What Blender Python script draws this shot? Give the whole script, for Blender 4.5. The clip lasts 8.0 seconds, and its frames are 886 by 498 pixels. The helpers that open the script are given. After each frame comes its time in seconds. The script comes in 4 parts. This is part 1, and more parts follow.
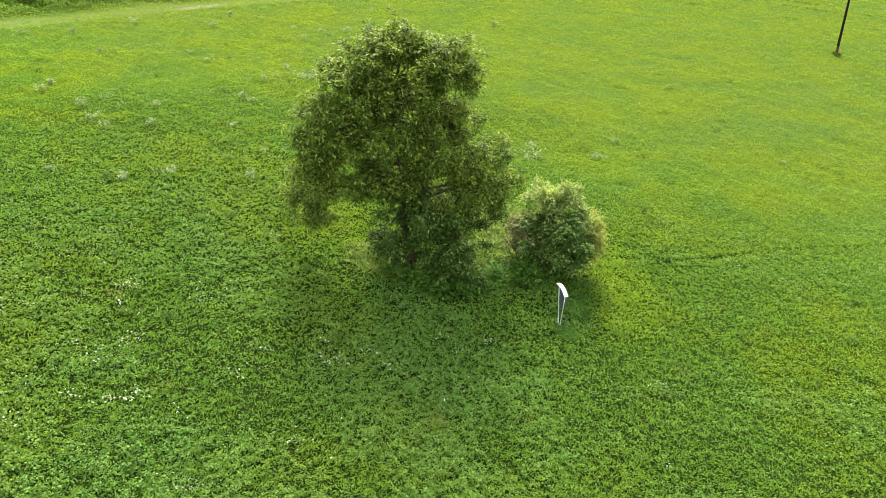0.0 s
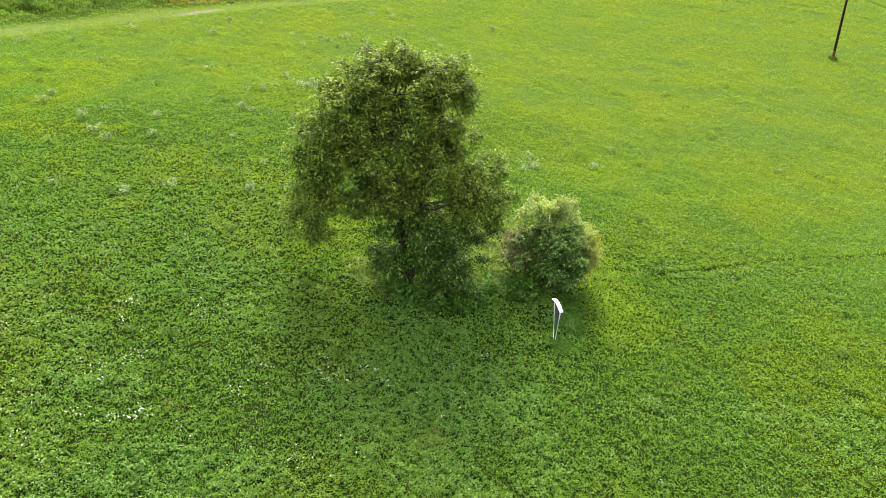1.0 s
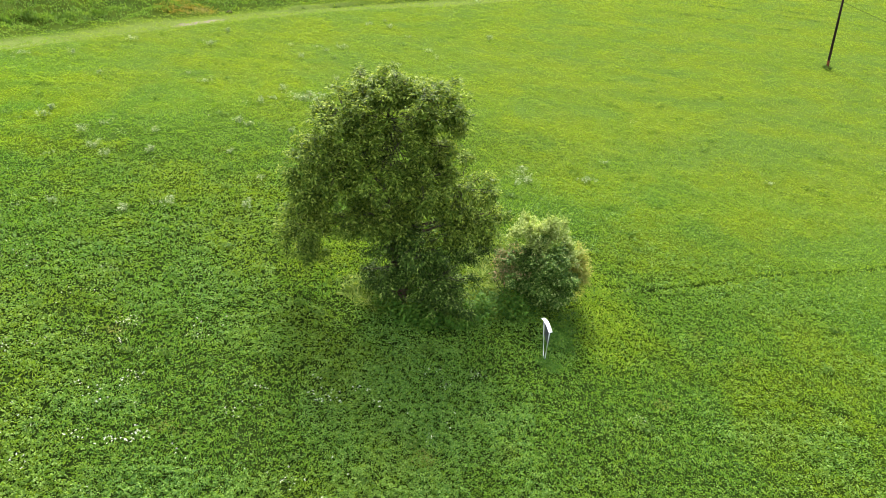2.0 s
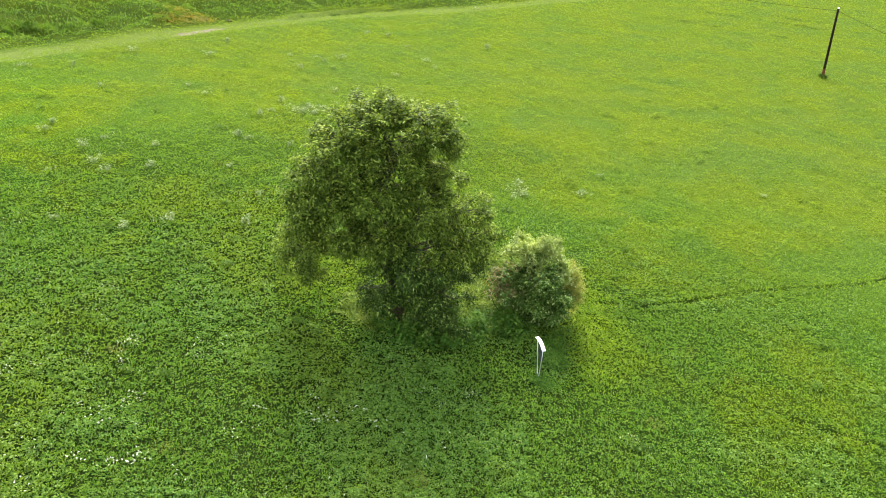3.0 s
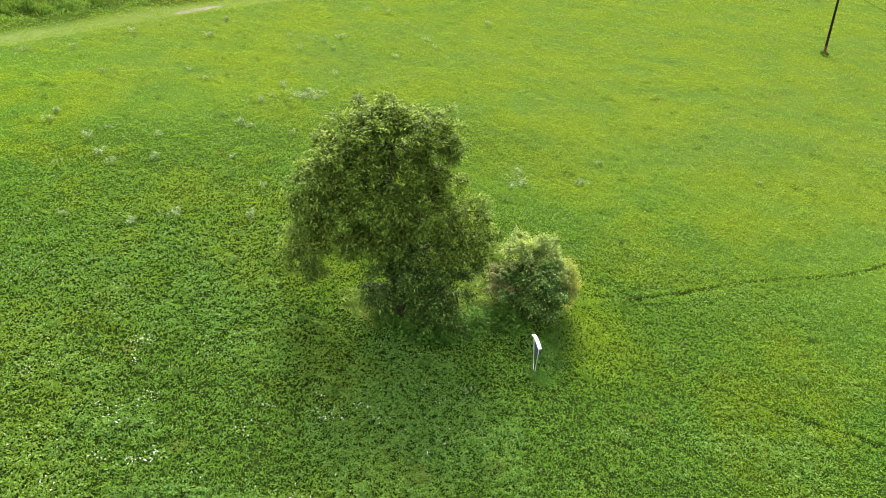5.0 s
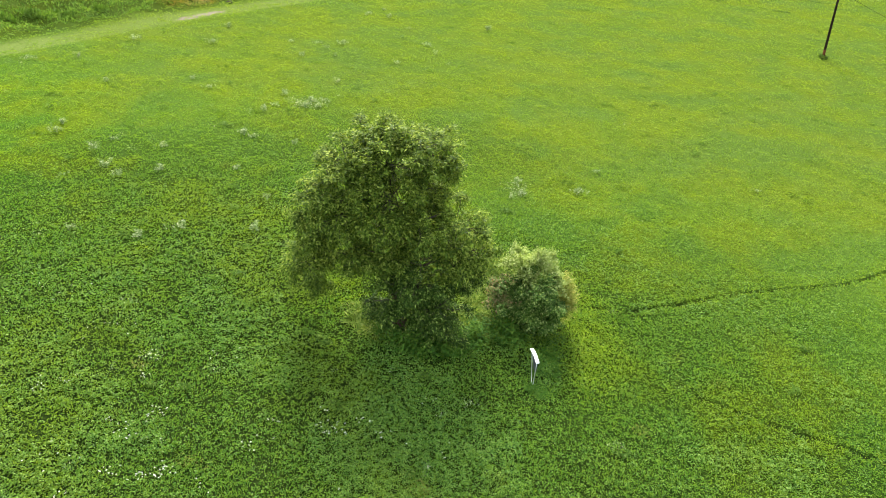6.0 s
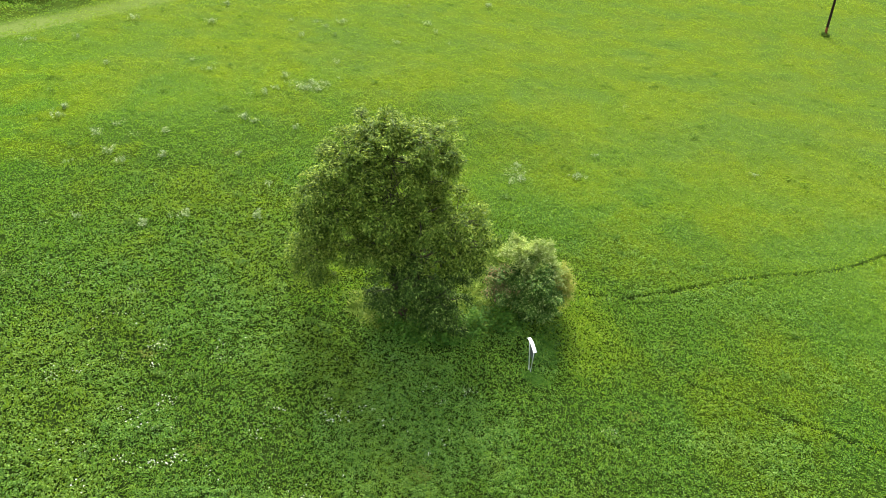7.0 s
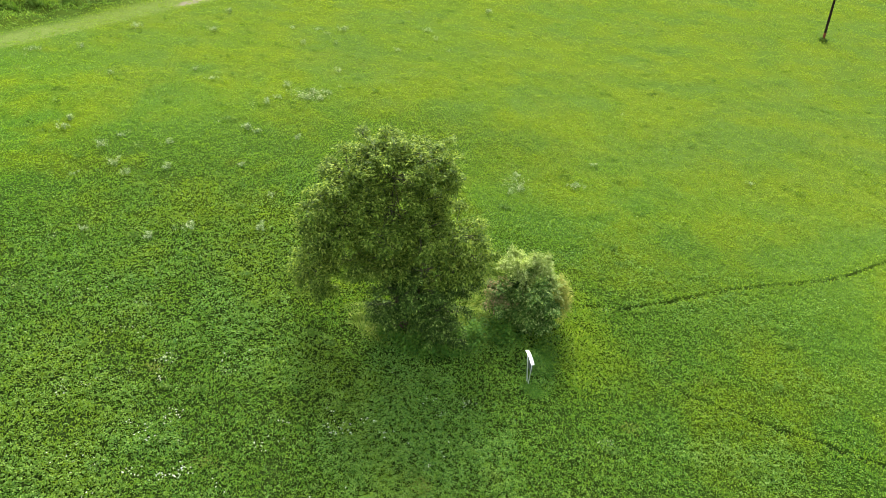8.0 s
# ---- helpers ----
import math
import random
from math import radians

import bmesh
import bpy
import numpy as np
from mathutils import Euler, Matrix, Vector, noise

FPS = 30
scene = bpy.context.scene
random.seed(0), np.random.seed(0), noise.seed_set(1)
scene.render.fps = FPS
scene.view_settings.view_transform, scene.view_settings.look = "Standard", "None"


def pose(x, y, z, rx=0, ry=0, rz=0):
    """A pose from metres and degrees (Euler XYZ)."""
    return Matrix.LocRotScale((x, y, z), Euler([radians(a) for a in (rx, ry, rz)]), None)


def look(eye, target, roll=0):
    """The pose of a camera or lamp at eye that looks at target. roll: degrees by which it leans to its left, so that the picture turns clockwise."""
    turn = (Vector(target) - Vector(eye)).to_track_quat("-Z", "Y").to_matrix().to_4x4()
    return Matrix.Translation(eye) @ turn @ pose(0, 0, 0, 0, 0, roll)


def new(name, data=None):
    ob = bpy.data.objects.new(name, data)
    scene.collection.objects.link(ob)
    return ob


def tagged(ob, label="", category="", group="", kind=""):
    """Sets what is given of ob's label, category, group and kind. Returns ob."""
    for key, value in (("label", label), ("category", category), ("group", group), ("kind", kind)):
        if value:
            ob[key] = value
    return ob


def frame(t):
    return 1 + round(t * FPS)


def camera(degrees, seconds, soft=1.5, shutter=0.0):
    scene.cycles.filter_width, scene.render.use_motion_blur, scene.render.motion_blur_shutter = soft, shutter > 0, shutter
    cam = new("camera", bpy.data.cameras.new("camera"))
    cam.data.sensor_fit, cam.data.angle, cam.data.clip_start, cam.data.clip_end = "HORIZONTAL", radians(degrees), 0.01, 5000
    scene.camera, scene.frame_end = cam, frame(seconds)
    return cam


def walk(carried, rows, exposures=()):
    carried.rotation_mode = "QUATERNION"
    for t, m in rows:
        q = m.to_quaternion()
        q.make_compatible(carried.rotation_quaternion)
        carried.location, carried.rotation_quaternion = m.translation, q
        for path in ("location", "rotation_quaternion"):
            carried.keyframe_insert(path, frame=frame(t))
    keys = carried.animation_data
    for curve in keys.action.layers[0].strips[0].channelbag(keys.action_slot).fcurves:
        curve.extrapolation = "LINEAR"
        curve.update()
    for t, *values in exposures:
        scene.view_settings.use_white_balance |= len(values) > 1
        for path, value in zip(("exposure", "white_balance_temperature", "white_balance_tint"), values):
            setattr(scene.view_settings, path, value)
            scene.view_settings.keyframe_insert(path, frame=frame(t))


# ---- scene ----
cam = camera(68.1, 8.0, soft=0.7)
PATH = [
    (0, (0.347, 1.038, 12.919), (0.322, 2.807, 11.985), -0.4),
    (0.5, (0.348, 1.041, 13.324), (0.325, 2.804, 12.379), -0.4),
    (1, (0.43, 1.009, 13.736), (0.407, 2.774, 12.794), -0.4),
    (1.5, (0.593, 0.973, 14.158), (0.57, 2.738, 13.219), -0.4),
    (3, (0.925, 0.911, 15.511), (0.903, 2.677, 14.573), -0.4),
    (3.5, (0.921, 0.9, 15.883), (0.9, 2.657, 14.928), -0.4),
    (4, (0.933, 0.912, 16.24), (0.911, 2.651, 15.253), -0.4),
    (5.5, (0.978, 0.869, 17.713), (0.953, 2.578, 16.674), -0.5),
    (6, (1.022, 0.826, 18.261), (0.994, 2.531, 17.216), -0.6),
    (6.5, (1.026, 0.8, 18.788), (0.997, 2.479, 17.702), -0.6),
    (7, (1.028, 0.809, 19.339), (1.0, 2.465, 18.219), -0.6),
    (7.5, (1.073, 0.776, 19.907), (1.044, 2.426, 18.776), -0.7),
    (8, (1.09, 0.729, 20.296), (1.059, 2.381, 19.169), -0.7),
]
walk(cam, [(t, look(eye, target, roll)) for t, eye, target, roll in PATH], [(0, 1.91, 6500, 10), (4, 1.90, 6500, 10), (5.5, 1.86, 6500, 8), (8, 1.81, 6500, 5)])

# ---- world and sun: bright hazy day, the sun high ahead of the camera ----
SUN_UP, SUN_AZ = 45.0, -1.5        # degrees above the horizon; degrees right of +y
world = bpy.data.worlds.new("sky")
scene.world = world
world.use_nodes = True
wn = world.node_tree
sky = wn.nodes.new("ShaderNodeTexSky")
sky.sky_type, sky.sun_disc = "NISHITA", False
sky.sun_elevation, sky.sun_rotation = radians(SUN_UP), radians(SUN_AZ)
sky.air_density, sky.dust_density, sky.ozone_density = 1.0, 6.0, 1.0
coords = wn.nodes.new("ShaderNodeTexCoord")
clouds = wn.nodes.new("ShaderNodeTexNoise")
clouds.inputs["Scale"].default_value, clouds.inputs["Detail"].default_value = 2.2, 4.0
wn.links.new(coords.outputs["Generated"], clouds.inputs["Vector"])
cover = wn.nodes.new("ShaderNodeMapRange")
cover.inputs["From Min"].default_value, cover.inputs["From Max"].default_value = 0.30, 0.62
wn.links.new(clouds.outputs["Fac"], cover.inputs[0])
veil = wn.nodes.new("ShaderNodeMix")
veil.data_type = "RGBA"
wn.links.new(cover.outputs[0], veil.inputs[0])
wn.links.new(sky.outputs[0], veil.inputs[6])
veil.inputs[7].default_value = (5.2, 5.4, 5.6, 1)
wn.links.new(veil.outputs[2], wn.nodes["Background"].inputs[0])
wn.nodes["Background"].inputs[1].default_value = 0.15
sun = new("sun", bpy.data.lights.new("sun", "SUN"))
sun.data.energy, sun.data.angle, sun.data.color = 2.6, radians(15.0), (1.0, 0.95, 0.84)
to_sun = Vector((math.sin(radians(SUN_AZ)) * math.cos(radians(SUN_UP)), math.cos(radians(SUN_AZ)) * math.cos(radians(SUN_UP)), math.sin(radians(SUN_UP))))
sun.matrix_world = look(to_sun * 80, (0, 0, 0))

# ---- materials ----
rng = np.random.default_rng(7)


def material(name, rough=0.7, spec=0.3):
    m = bpy.data.materials.new(name)
    m.use_nodes = True
    b = m.node_tree.nodes["Principled BSDF"]
    b.inputs["Roughness"].default_value = rough
    b.inputs["Specular IOR Level"].default_value = spec
    return m, m.node_tree, b


def node(nt, kind, **vals):
    n = nt.nodes.new(kind)
    for k, v in vals.items():
        n.inputs[k].default_value = v
    return n


def noise_at(nt, scale, detail=3.0, stretch=None):
    """A noise over the place in metres; returns its factor output."""
    co = nt.nodes.new("ShaderNodeNewGeometry").outputs["Position"]
    if stretch:
        mp = nt.nodes.new("ShaderNodeMapping")
        mp.inputs["Scale"].default_value = stretch
        mp.inputs["Rotation"].default_value = (0, 0, 0.35)
        nt.links.new(co, mp.inputs[0])
        co = mp.outputs[0]
    n = node(nt, "ShaderNodeTexNoise", Scale=scale, Detail=detail)
    nt.links.new(co, n.inputs["Vector"])
    return n.outputs["Fac"]


def ramp(nt, fac, stops):
    r = nt.nodes.new("ShaderNodeValToRGB")
    e = r.color_ramp.elements
    e[0].position, e[0].color = stops[0][0], (*stops[0][1], 1)
    e[1].position, e[1].color = stops[-1][0], (*stops[-1][1], 1)
    for p, c in stops[1:-1]:
        k = e.new(p)
        k.color = (*c, 1)
    nt.links.new(fac, r.inputs[0])
    return r.outputs[0]


def blend(nt, fac, a, b, how="MIX"):
    n = nt.nodes.new("ShaderNodeMix")
    n.data_type, n.blend_type = "RGBA", how
    for sock, v in ((n.inputs[0], fac), (n.inputs[6], a), (n.inputs[7], b)):
        if isinstance(v, (int, float)):
            sock.default_value = v
        elif isinstance(v, tuple):
            sock.default_value = (*v, 1)
        else:
            nt.links.new(v, sock)
    return n.outputs[2]


def window(nt, fac, lo, hi):
    n = nt.nodes.new("ShaderNodeMapRange")
    n.interpolation_type = "SMOOTHSTEP"
    n.inputs["From Min"].default_value, n.inputs["From Max"].default_value = lo, hi
    nt.links.new(fac, n.inputs[0])
    return n.outputs[0]


def meadow_colour(nt, green, lush, dry, fresh):
    """Patches of yellow-green grass, darker clover and a little dry stubble."""
    big = window(nt, noise_at(nt, 0.16, 4.0), 0.43, 0.57)
    mid = window(nt, noise_at(nt, 0.7, 4.0), 0.42, 0.66)
    worn = window(nt, noise_at(nt, 0.33, 5.0), 0.64, 0.78)
    flat = nt.nodes.new("ShaderNodeVectorMath")
    flat.operation, flat.inputs[1].default_value = "MULTIPLY", (1.0, 1.0, 0.0)
    nt.links.new(nt.nodes.new("ShaderNodeNewGeometry").outputs["Position"], flat.inputs[0])
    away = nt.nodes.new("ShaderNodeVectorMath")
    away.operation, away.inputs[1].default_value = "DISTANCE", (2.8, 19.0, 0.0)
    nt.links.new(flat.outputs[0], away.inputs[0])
    lush_or_shade = nt.nodes.new("ShaderNodeMath")      # shade before tree and board, painted in as deeper lush green
    lush_or_shade.operation = "MAXIMUM"
    nt.links.new(window(nt, away.outputs["Value"], 6.0, 3.0), lush_or_shade.inputs[0])
    nt.links.new(big, lush_or_shade.inputs[1])
    col = blend(nt, lush_or_shade.outputs[0], green, lush)
    soft = nt.nodes.new("ShaderNodeMath")
    soft.operation, soft.inputs[1].default_value = "MULTIPLY", 0.55
    nt.links.new(mid, soft.inputs[0])
    col = blend(nt, soft.outputs[0], col, lush)
    w = nt.nodes.new("ShaderNodeMath")
    w.operation, w.inputs[1].default_value = "MULTIPLY", 0.6
    nt.links.new(worn, w.inputs[0])
    col = blend(nt, w.outputs[0], col, dry)
    # the slope towards the pole was cut lately: fresh yellow-green growth
    sep = nt.nodes.new("ShaderNodeSeparateXYZ")
    nt.links.new(nt.nodes.new("ShaderNodeNewGeometry").outputs["Position"], sep.inputs[0])
    far = nt.nodes.new("ShaderNodeMath")
    far.operation, far.inputs[1].default_value = "MULTIPLY_ADD", 0.35
    nt.links.new(sep.outputs[0], far.inputs[0])
    nt.links.new(sep.outputs[1], far.inputs[2])
    rough = nt.nodes.new("ShaderNodeMath")
    rough.operation, rough.inputs[1].default_value = "MULTIPLY_ADD", 26.0
    nt.links.new(noise_at(nt, 0.07, 3.0), rough.inputs[0])
    nt.links.new(far.outputs[0], rough.inputs[2])
    cut = window(nt, rough.outputs[0], 30.0, 68.0)
    part_way = nt.nodes.new("ShaderNodeMath")
    part_way.operation, part_way.inputs[1].default_value = "MULTIPLY", 0.72
    nt.links.new(cut, part_way.inputs[0])
    streak = window(nt, noise_at(nt, 0.22, 6.0, (0.7, 1.2, 1.0)), 0.42, 0.62)
    sward = blend(nt, streak, fresh, (fresh[0] * 0.86, fresh[1] * 0.92, fresh[2] * 1.4))
    return blend(nt, part_way.outputs[0], col, sward)


def leafy(name, stops, through_light=0.4, rough=0.6, spec=0.12, meadow=None, clump=1.2, own=0.6):
    """Leaves: colour by leaf and by clump, light coming through the blade."""
    m, nt, b = material(name, rough, spec)
    per = nt.nodes.new("ShaderNodeNewGeometry").outputs["Random Per Island"]
    col = ramp(nt, per, stops)
    if meadow:
        col = blend(nt, own, meadow_colour(nt, *meadow), col)
    else:
        shade = ramp(nt, noise_at(nt, clump, 3.0), [(0.3, (0.72, 0.76, 0.7)), (0.7, (1.22, 1.2, 1.1))])
        col = blend(nt, 1.0, col, shade, "MULTIPLY")
    nt.links.new(col, b.inputs["Base Color"])
    tr = nt.nodes.new("ShaderNodeBsdfTranslucent")
    warm = blend(nt, 1.0, col, (1.25, 1.2, 0.55), "MULTIPLY")
    nt.links.new(warm, tr.inputs["Color"])
    mix = nt.nodes.new("ShaderNodeMixShader")
    mix.inputs[0].default_value = through_light
    nt.links.new(b.outputs[0], mix.inputs[1])
    nt.links.new(tr.outputs[0], mix.inputs[2])
    nt.links.new(mix.outputs[0], nt.nodes["Material Output"].inputs[0])
    return m


def surface(name, stops, scale, rough=0.8, spec=0.2, bump=0.3, metal=0.0, stretch=None):
    m, nt, b = material(name, rough, spec)
    fac = noise_at(nt, scale, 6.0, stretch)
    coarse = noise_at(nt, scale * 0.13, 3.0)
    col = blend(nt, 1.0, ramp(nt, fac, stops), ramp(nt, coarse, [(0.3, (0.8, 0.8, 0.8)), (0.7, (1.15, 1.15, 1.15))]), "MULTIPLY")
    nt.links.new(col, b.inputs["Base Color"])
    b.inputs["Metallic"].default_value = metal
    if bump:
        bp = node(nt, "ShaderNodeBump", Strength=bump, Distance=0.02)
        nt.links.new(fac, bp.inputs["Height"])
        nt.links.new(bp.outputs[0], b.inputs["Normal"])
    return m


GREEN, LUSH, DRY, FRESH = (0.194, 0.285, 0.018), (0.100, 0.228, 0.030), (0.23, 0.23, 0.05), (0.181, 0.241, 0.033)
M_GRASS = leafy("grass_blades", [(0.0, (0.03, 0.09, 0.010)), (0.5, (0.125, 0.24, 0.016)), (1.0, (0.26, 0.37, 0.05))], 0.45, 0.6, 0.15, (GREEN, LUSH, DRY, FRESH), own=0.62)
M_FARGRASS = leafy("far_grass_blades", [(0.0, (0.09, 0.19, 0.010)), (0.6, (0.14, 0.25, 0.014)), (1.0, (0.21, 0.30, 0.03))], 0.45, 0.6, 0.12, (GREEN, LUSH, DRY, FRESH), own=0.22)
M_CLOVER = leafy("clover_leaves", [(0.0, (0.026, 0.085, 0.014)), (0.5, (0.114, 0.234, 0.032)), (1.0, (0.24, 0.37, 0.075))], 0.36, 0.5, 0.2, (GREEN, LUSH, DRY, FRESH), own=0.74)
M_BANK = leafy("rough_grass", [(0.0, (0.06, 0.13, 0.018)), (0.6, (0.12, 0.215, 0.034)), (1.0, (0.20, 0.29, 0.065))], 0.38, 0.6, 0.12, clump=0.35)
M_LODGED = leafy("lodged_grass", [(0.0, (0.07, 0.14, 0.012)), (0.6, (0.16, 0.245, 0.028)), (1.0, (0.30, 0.36, 0.08))], 0.4, 0.6, 0.15)
M_TREE = leafy("tree_leaves", [(0.0, (0.028, 0.058, 0.009)), (0.45, (0.104, 0.170, 0.024)), (0.8, (0.204, 0.28, 0.046)), (1.0, (0.32, 0.39, 0.08))], 0.38, 0.45, 0.07, clump=0.9)
# creeper green, set darker still for the shadow under the crown
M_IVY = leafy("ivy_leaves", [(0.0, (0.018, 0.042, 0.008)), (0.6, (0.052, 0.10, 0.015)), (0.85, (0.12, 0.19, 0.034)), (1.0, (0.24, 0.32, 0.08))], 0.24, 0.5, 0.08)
M_BUSH = leafy("bush_leaves", [(0.0, (0.03, 0.075, 0.012)), (0.6, (0.085, 0.165, 0.028)), (0.85, (0.20, 0.29, 0.07)), (1.0, (0.34, 0.41, 0.16))], 0.36, 0.5, 0.14)
M_WILLOW = leafy("pale_willow_leaves", [(0.0, (0.16, 0.24, 0.045)), (0.6, (0.29, 0.37, 0.11)), (1.0, (0.46, 0.52, 0.25))], 0.4, 0.6, 0.15)
M_BRAMBLE = leafy("reddish_leaves", [(0.0, (0.07, 0.13, 0.025)), (0.55, (0.16, 0.21, 0.06)), (0.8, (0.28, 0.23, 0.11)), (1.0, (0.44, 0.27, 0.18))], 0.3)
M_STRAW = leafy("straw_stems", [(0.0, (0.20, 0.27, 0.045)), (0.6, (0.34, 0.37, 0.09)), (1.0, (0.52, 0.46, 0.18))], 0.42)
M_YELLOWGRASS = leafy("yellow_green_grass", [(0.0, (0.13, 0.24, 0.012)), (0.6, (0.20, 0.315, 0.018)), (1.0, (0.31, 0.41, 0.05))], 0.45, 0.6, 0.12)
M_RUST = leafy("bleached_grass", [(0.0, (0.16, 0.20, 0.03)), (0.6, (0.30, 0.25, 0.055)), (1.0, (0.42, 0.30, 0.09))], 0.35)
M_DRIED = leafy("dried_grass", [(0.0, (0.09, 0.13, 0.02)), (0.6, (0.15, 0.18, 0.03)), (1.0, (0.24, 0.23, 0.06))], 0.35)
M_NETTLE = leafy("nettle_leaves", [(0.0, (0.035, 0.10, 0.012)), (0.7, (0.075, 0.165, 0.020)), (1.0, (0.14, 0.24, 0.035))], 0.33)
M_RIPPLE = leafy("ridge_grass", [(0.0, (0.05, 0.11, 0.014)), (0.6, (0.09, 0.17, 0.022)), (1.0, (0.16, 0.24, 0.05))], 0.35)
M_TUFT = leafy("dark_tuft", [(0.0, (0.03, 0.07, 0.015)), (0.6, (0.07, 0.13, 0.025)), (1.0, (0.14, 0.20, 0.05))], 0.3)
M_WEED = leafy("grey_green_weed", [(0.0, (0.09, 0.17, 0.05)), (0.6, (0.18, 0.26, 0.11)), (0.75, (0.36, 0.42, 0.27)), (1.0, (0.72, 0.75, 0.63))], 0.3)
M_FLOWER = leafy("white_petals", [(0.0, (0.45, 0.50, 0.38)), (0.5, (0.64, 0.66, 0.58)), (1.0, (0.80, 0.80, 0.77))], 0.25)
M_BARK = surface("bark", [(0.3, (0.03, 0.026, 0.014)), (0.55, (0.085, 0.074, 0.042)), (0.8, (0.16, 0.14, 0.085))], 9.0, 0.95, 0.0, 0.8, stretch=(1, 1, 0.25))
M_REDBARK = surface("bare_red_bark", [(0.3, (0.055, 0.036, 0.026)), (0.7, (0.15, 0.095, 0.07))], 12.0, 0.9, 0.1, 0.5)
M_TWIG = surface("branchwork", [(0.3, (0.028, 0.024, 0.016)), (0.7, (0.075, 0.064, 0.045))], 20.0, 0.9, 0.1, 0.0)
M_POLE = surface("tarred_pole", [(0.3, (0.008, 0.006, 0.005)), (0.65, (0.02, 0.012, 0.009)), (0.85, (0.07, 0.035, 0.02))], 14.0, 0.9, 0.05, 0.4, stretch=(1, 1, 0.08))
M_POLEFOOT = surface("worn_pole_foot", [(0.3, (0.05, 0.016, 0.008)), (0.6, (0.11, 0.035, 0.016)), (0.85, (0.16, 0.07, 0.035))], 12.0, 0.9, 0.05, 0.4, stretch=(1, 1, 0.1))
M_CAP = surface("zinc_cap", [(0.3, (0.62, 0.63, 0.62)), (0.7, (0.75, 0.75, 0.74))], 20.0, 0.45, 0.5, 0.0, 0.3)
M_WIRE = surface("black_cable", [(0.3, (0.01, 0.01, 0.01)), (0.7, (0.02, 0.02, 0.02))], 20.0, 0.9, 0.0, 0.0)
M_STEEL = surface("galvanised_steel", [(0.3, (0.45, 0.46, 0.47)), (0.7, (0.6, 0.61, 0.61))], 25.0, 0.4, 0.5, 0.0, 0.8)
M_WHITE = surface("white_sheet", [(0.3, (0.74, 0.75, 0.76)), (0.7, (0.82, 0.82, 0.82))], 12.0, 0.4, 0.5, 0.0)
M_BOARD = surface("dark_board", [(0.3, (0.035, 0.04, 0.045)), (0.7, (0.07, 0.075, 0.08))], 12.0, 0.5, 0.4, 0.0)
M_SOIL = surface("molehill_soil", [(0.3, (0.02, 0.018, 0.010)), (0.7, (0.05, 0.042, 0.026))], 14.0, 0.95, 0.1, 0.8)

# ---- the lie of the land ----
TRACK = np.array([(-75, 5), (-50, 30), (-41, 44.5), (-34.9, 53.7), (-31.2, 59.8), (-26.7, 67.6), (-20.3, 74.9), (-12.5, 83.8), (5, 96.5), (14, 105), (60, 140)], float)
FURROW_A = np.array([(7.9, 27.12), (9.67, 27.15), (12.1, 28.1), (14.3, 29.0), (16.7, 29.95), (19.6, 30.6), (22.25, 31.3), (24.9, 32.5), (27.3, 33.8), (33, 36.5)], float)
FURROW_B = np.array([(11.2, 22.25), (12.2, 21.65), (13.55, 21.2), (14.4, 20.75), (15.7, 20.3), (16.9, 19.98), (17.85, 19.55), (19.3, 19.1), (23, 18.4)], float)
SCARP = np.array([(-16.5, 80.4), (-12.6, 84.9), (-9.5, 87.8), (-6.8, 89.8), (-2.6, 94.0)], float)      # little step above the track


def lattice(ix, iy, seed):
    h = (ix.astype(np.int64) * 374761393 + iy.astype(np.int64) * 668265263 + seed * 974634777) & 0x7FFFFFFF
    h = ((h ^ (h >> 13)) * 1274126177) & 0x7FFFFFFF
    return ((h ^ (h >> 16)) & 0xFFFF) / 65535.0


def field(x, y, size, seed=0):
    """Smooth noise from 0 to 1 with features of that size in metres."""
    u, v = np.asarray(x, float) / size, np.asarray(y, float) / size
    i, j = np.floor(u), np.floor(v)
    f, g = u - i, v - j
    f, g = f * f * (3 - 2 * f), g * g * (3 - 2 * g)
    i, j = i.astype(np.int64), j.astype(np.int64)
    a = lattice(i, j, seed) * (1 - f) + lattice(i + 1, j, seed) * f
    b = lattice(i, j + 1, seed) * (1 - f) + lattice(i + 1, j + 1, seed) * f
    return a * (1 - g) + b * g


def from_line(x, y, line):
    """Distance from a polyline, positive on its left."""
    best = np.full(np.shape(x), 1e9)
    side = np.ones(np.shape(x))
    for (ax, ay), (bx, by) in zip(line[:-1], line[1:]):
        dx, dy = bx - ax, by - ay
        k = np.clip(((x - ax) * dx + (y - ay) * dy) / (dx * dx + dy * dy), 0, 1)
        d = np.hypot(x - ax - k * dx, y - ay - k * dy)
        s = np.where(dx * (y - ay) - dy * (x - ax) >= 0, 1.0, -1.0)
        near = d < best
        best, side = np.where(near, d, best), np.where(near, s, side)
    return best * side


def smooth(v, lo, hi):
    k = np.clip((v - lo) / (hi - lo), 0, 1)
    return k * k * (3 - 2 * k)


def cut_at(x, y, line):
    """The ragged cut of a furrow, from 0 to 1: it narrows and breaks off in places."""
    wander = 0.16 * (field(x, y, 0.9, 6) - 0.5)
    wide = 0.045 + 0.05 * field(x, y, 0.7, 8)
    return np.exp(-((from_line(x, y, line) + wander) / wide) ** 2) * smooth(field(x, y, 1.6, 5) + 0.4 * field(x, y, 0.5, 7), 0.08, 0.42)


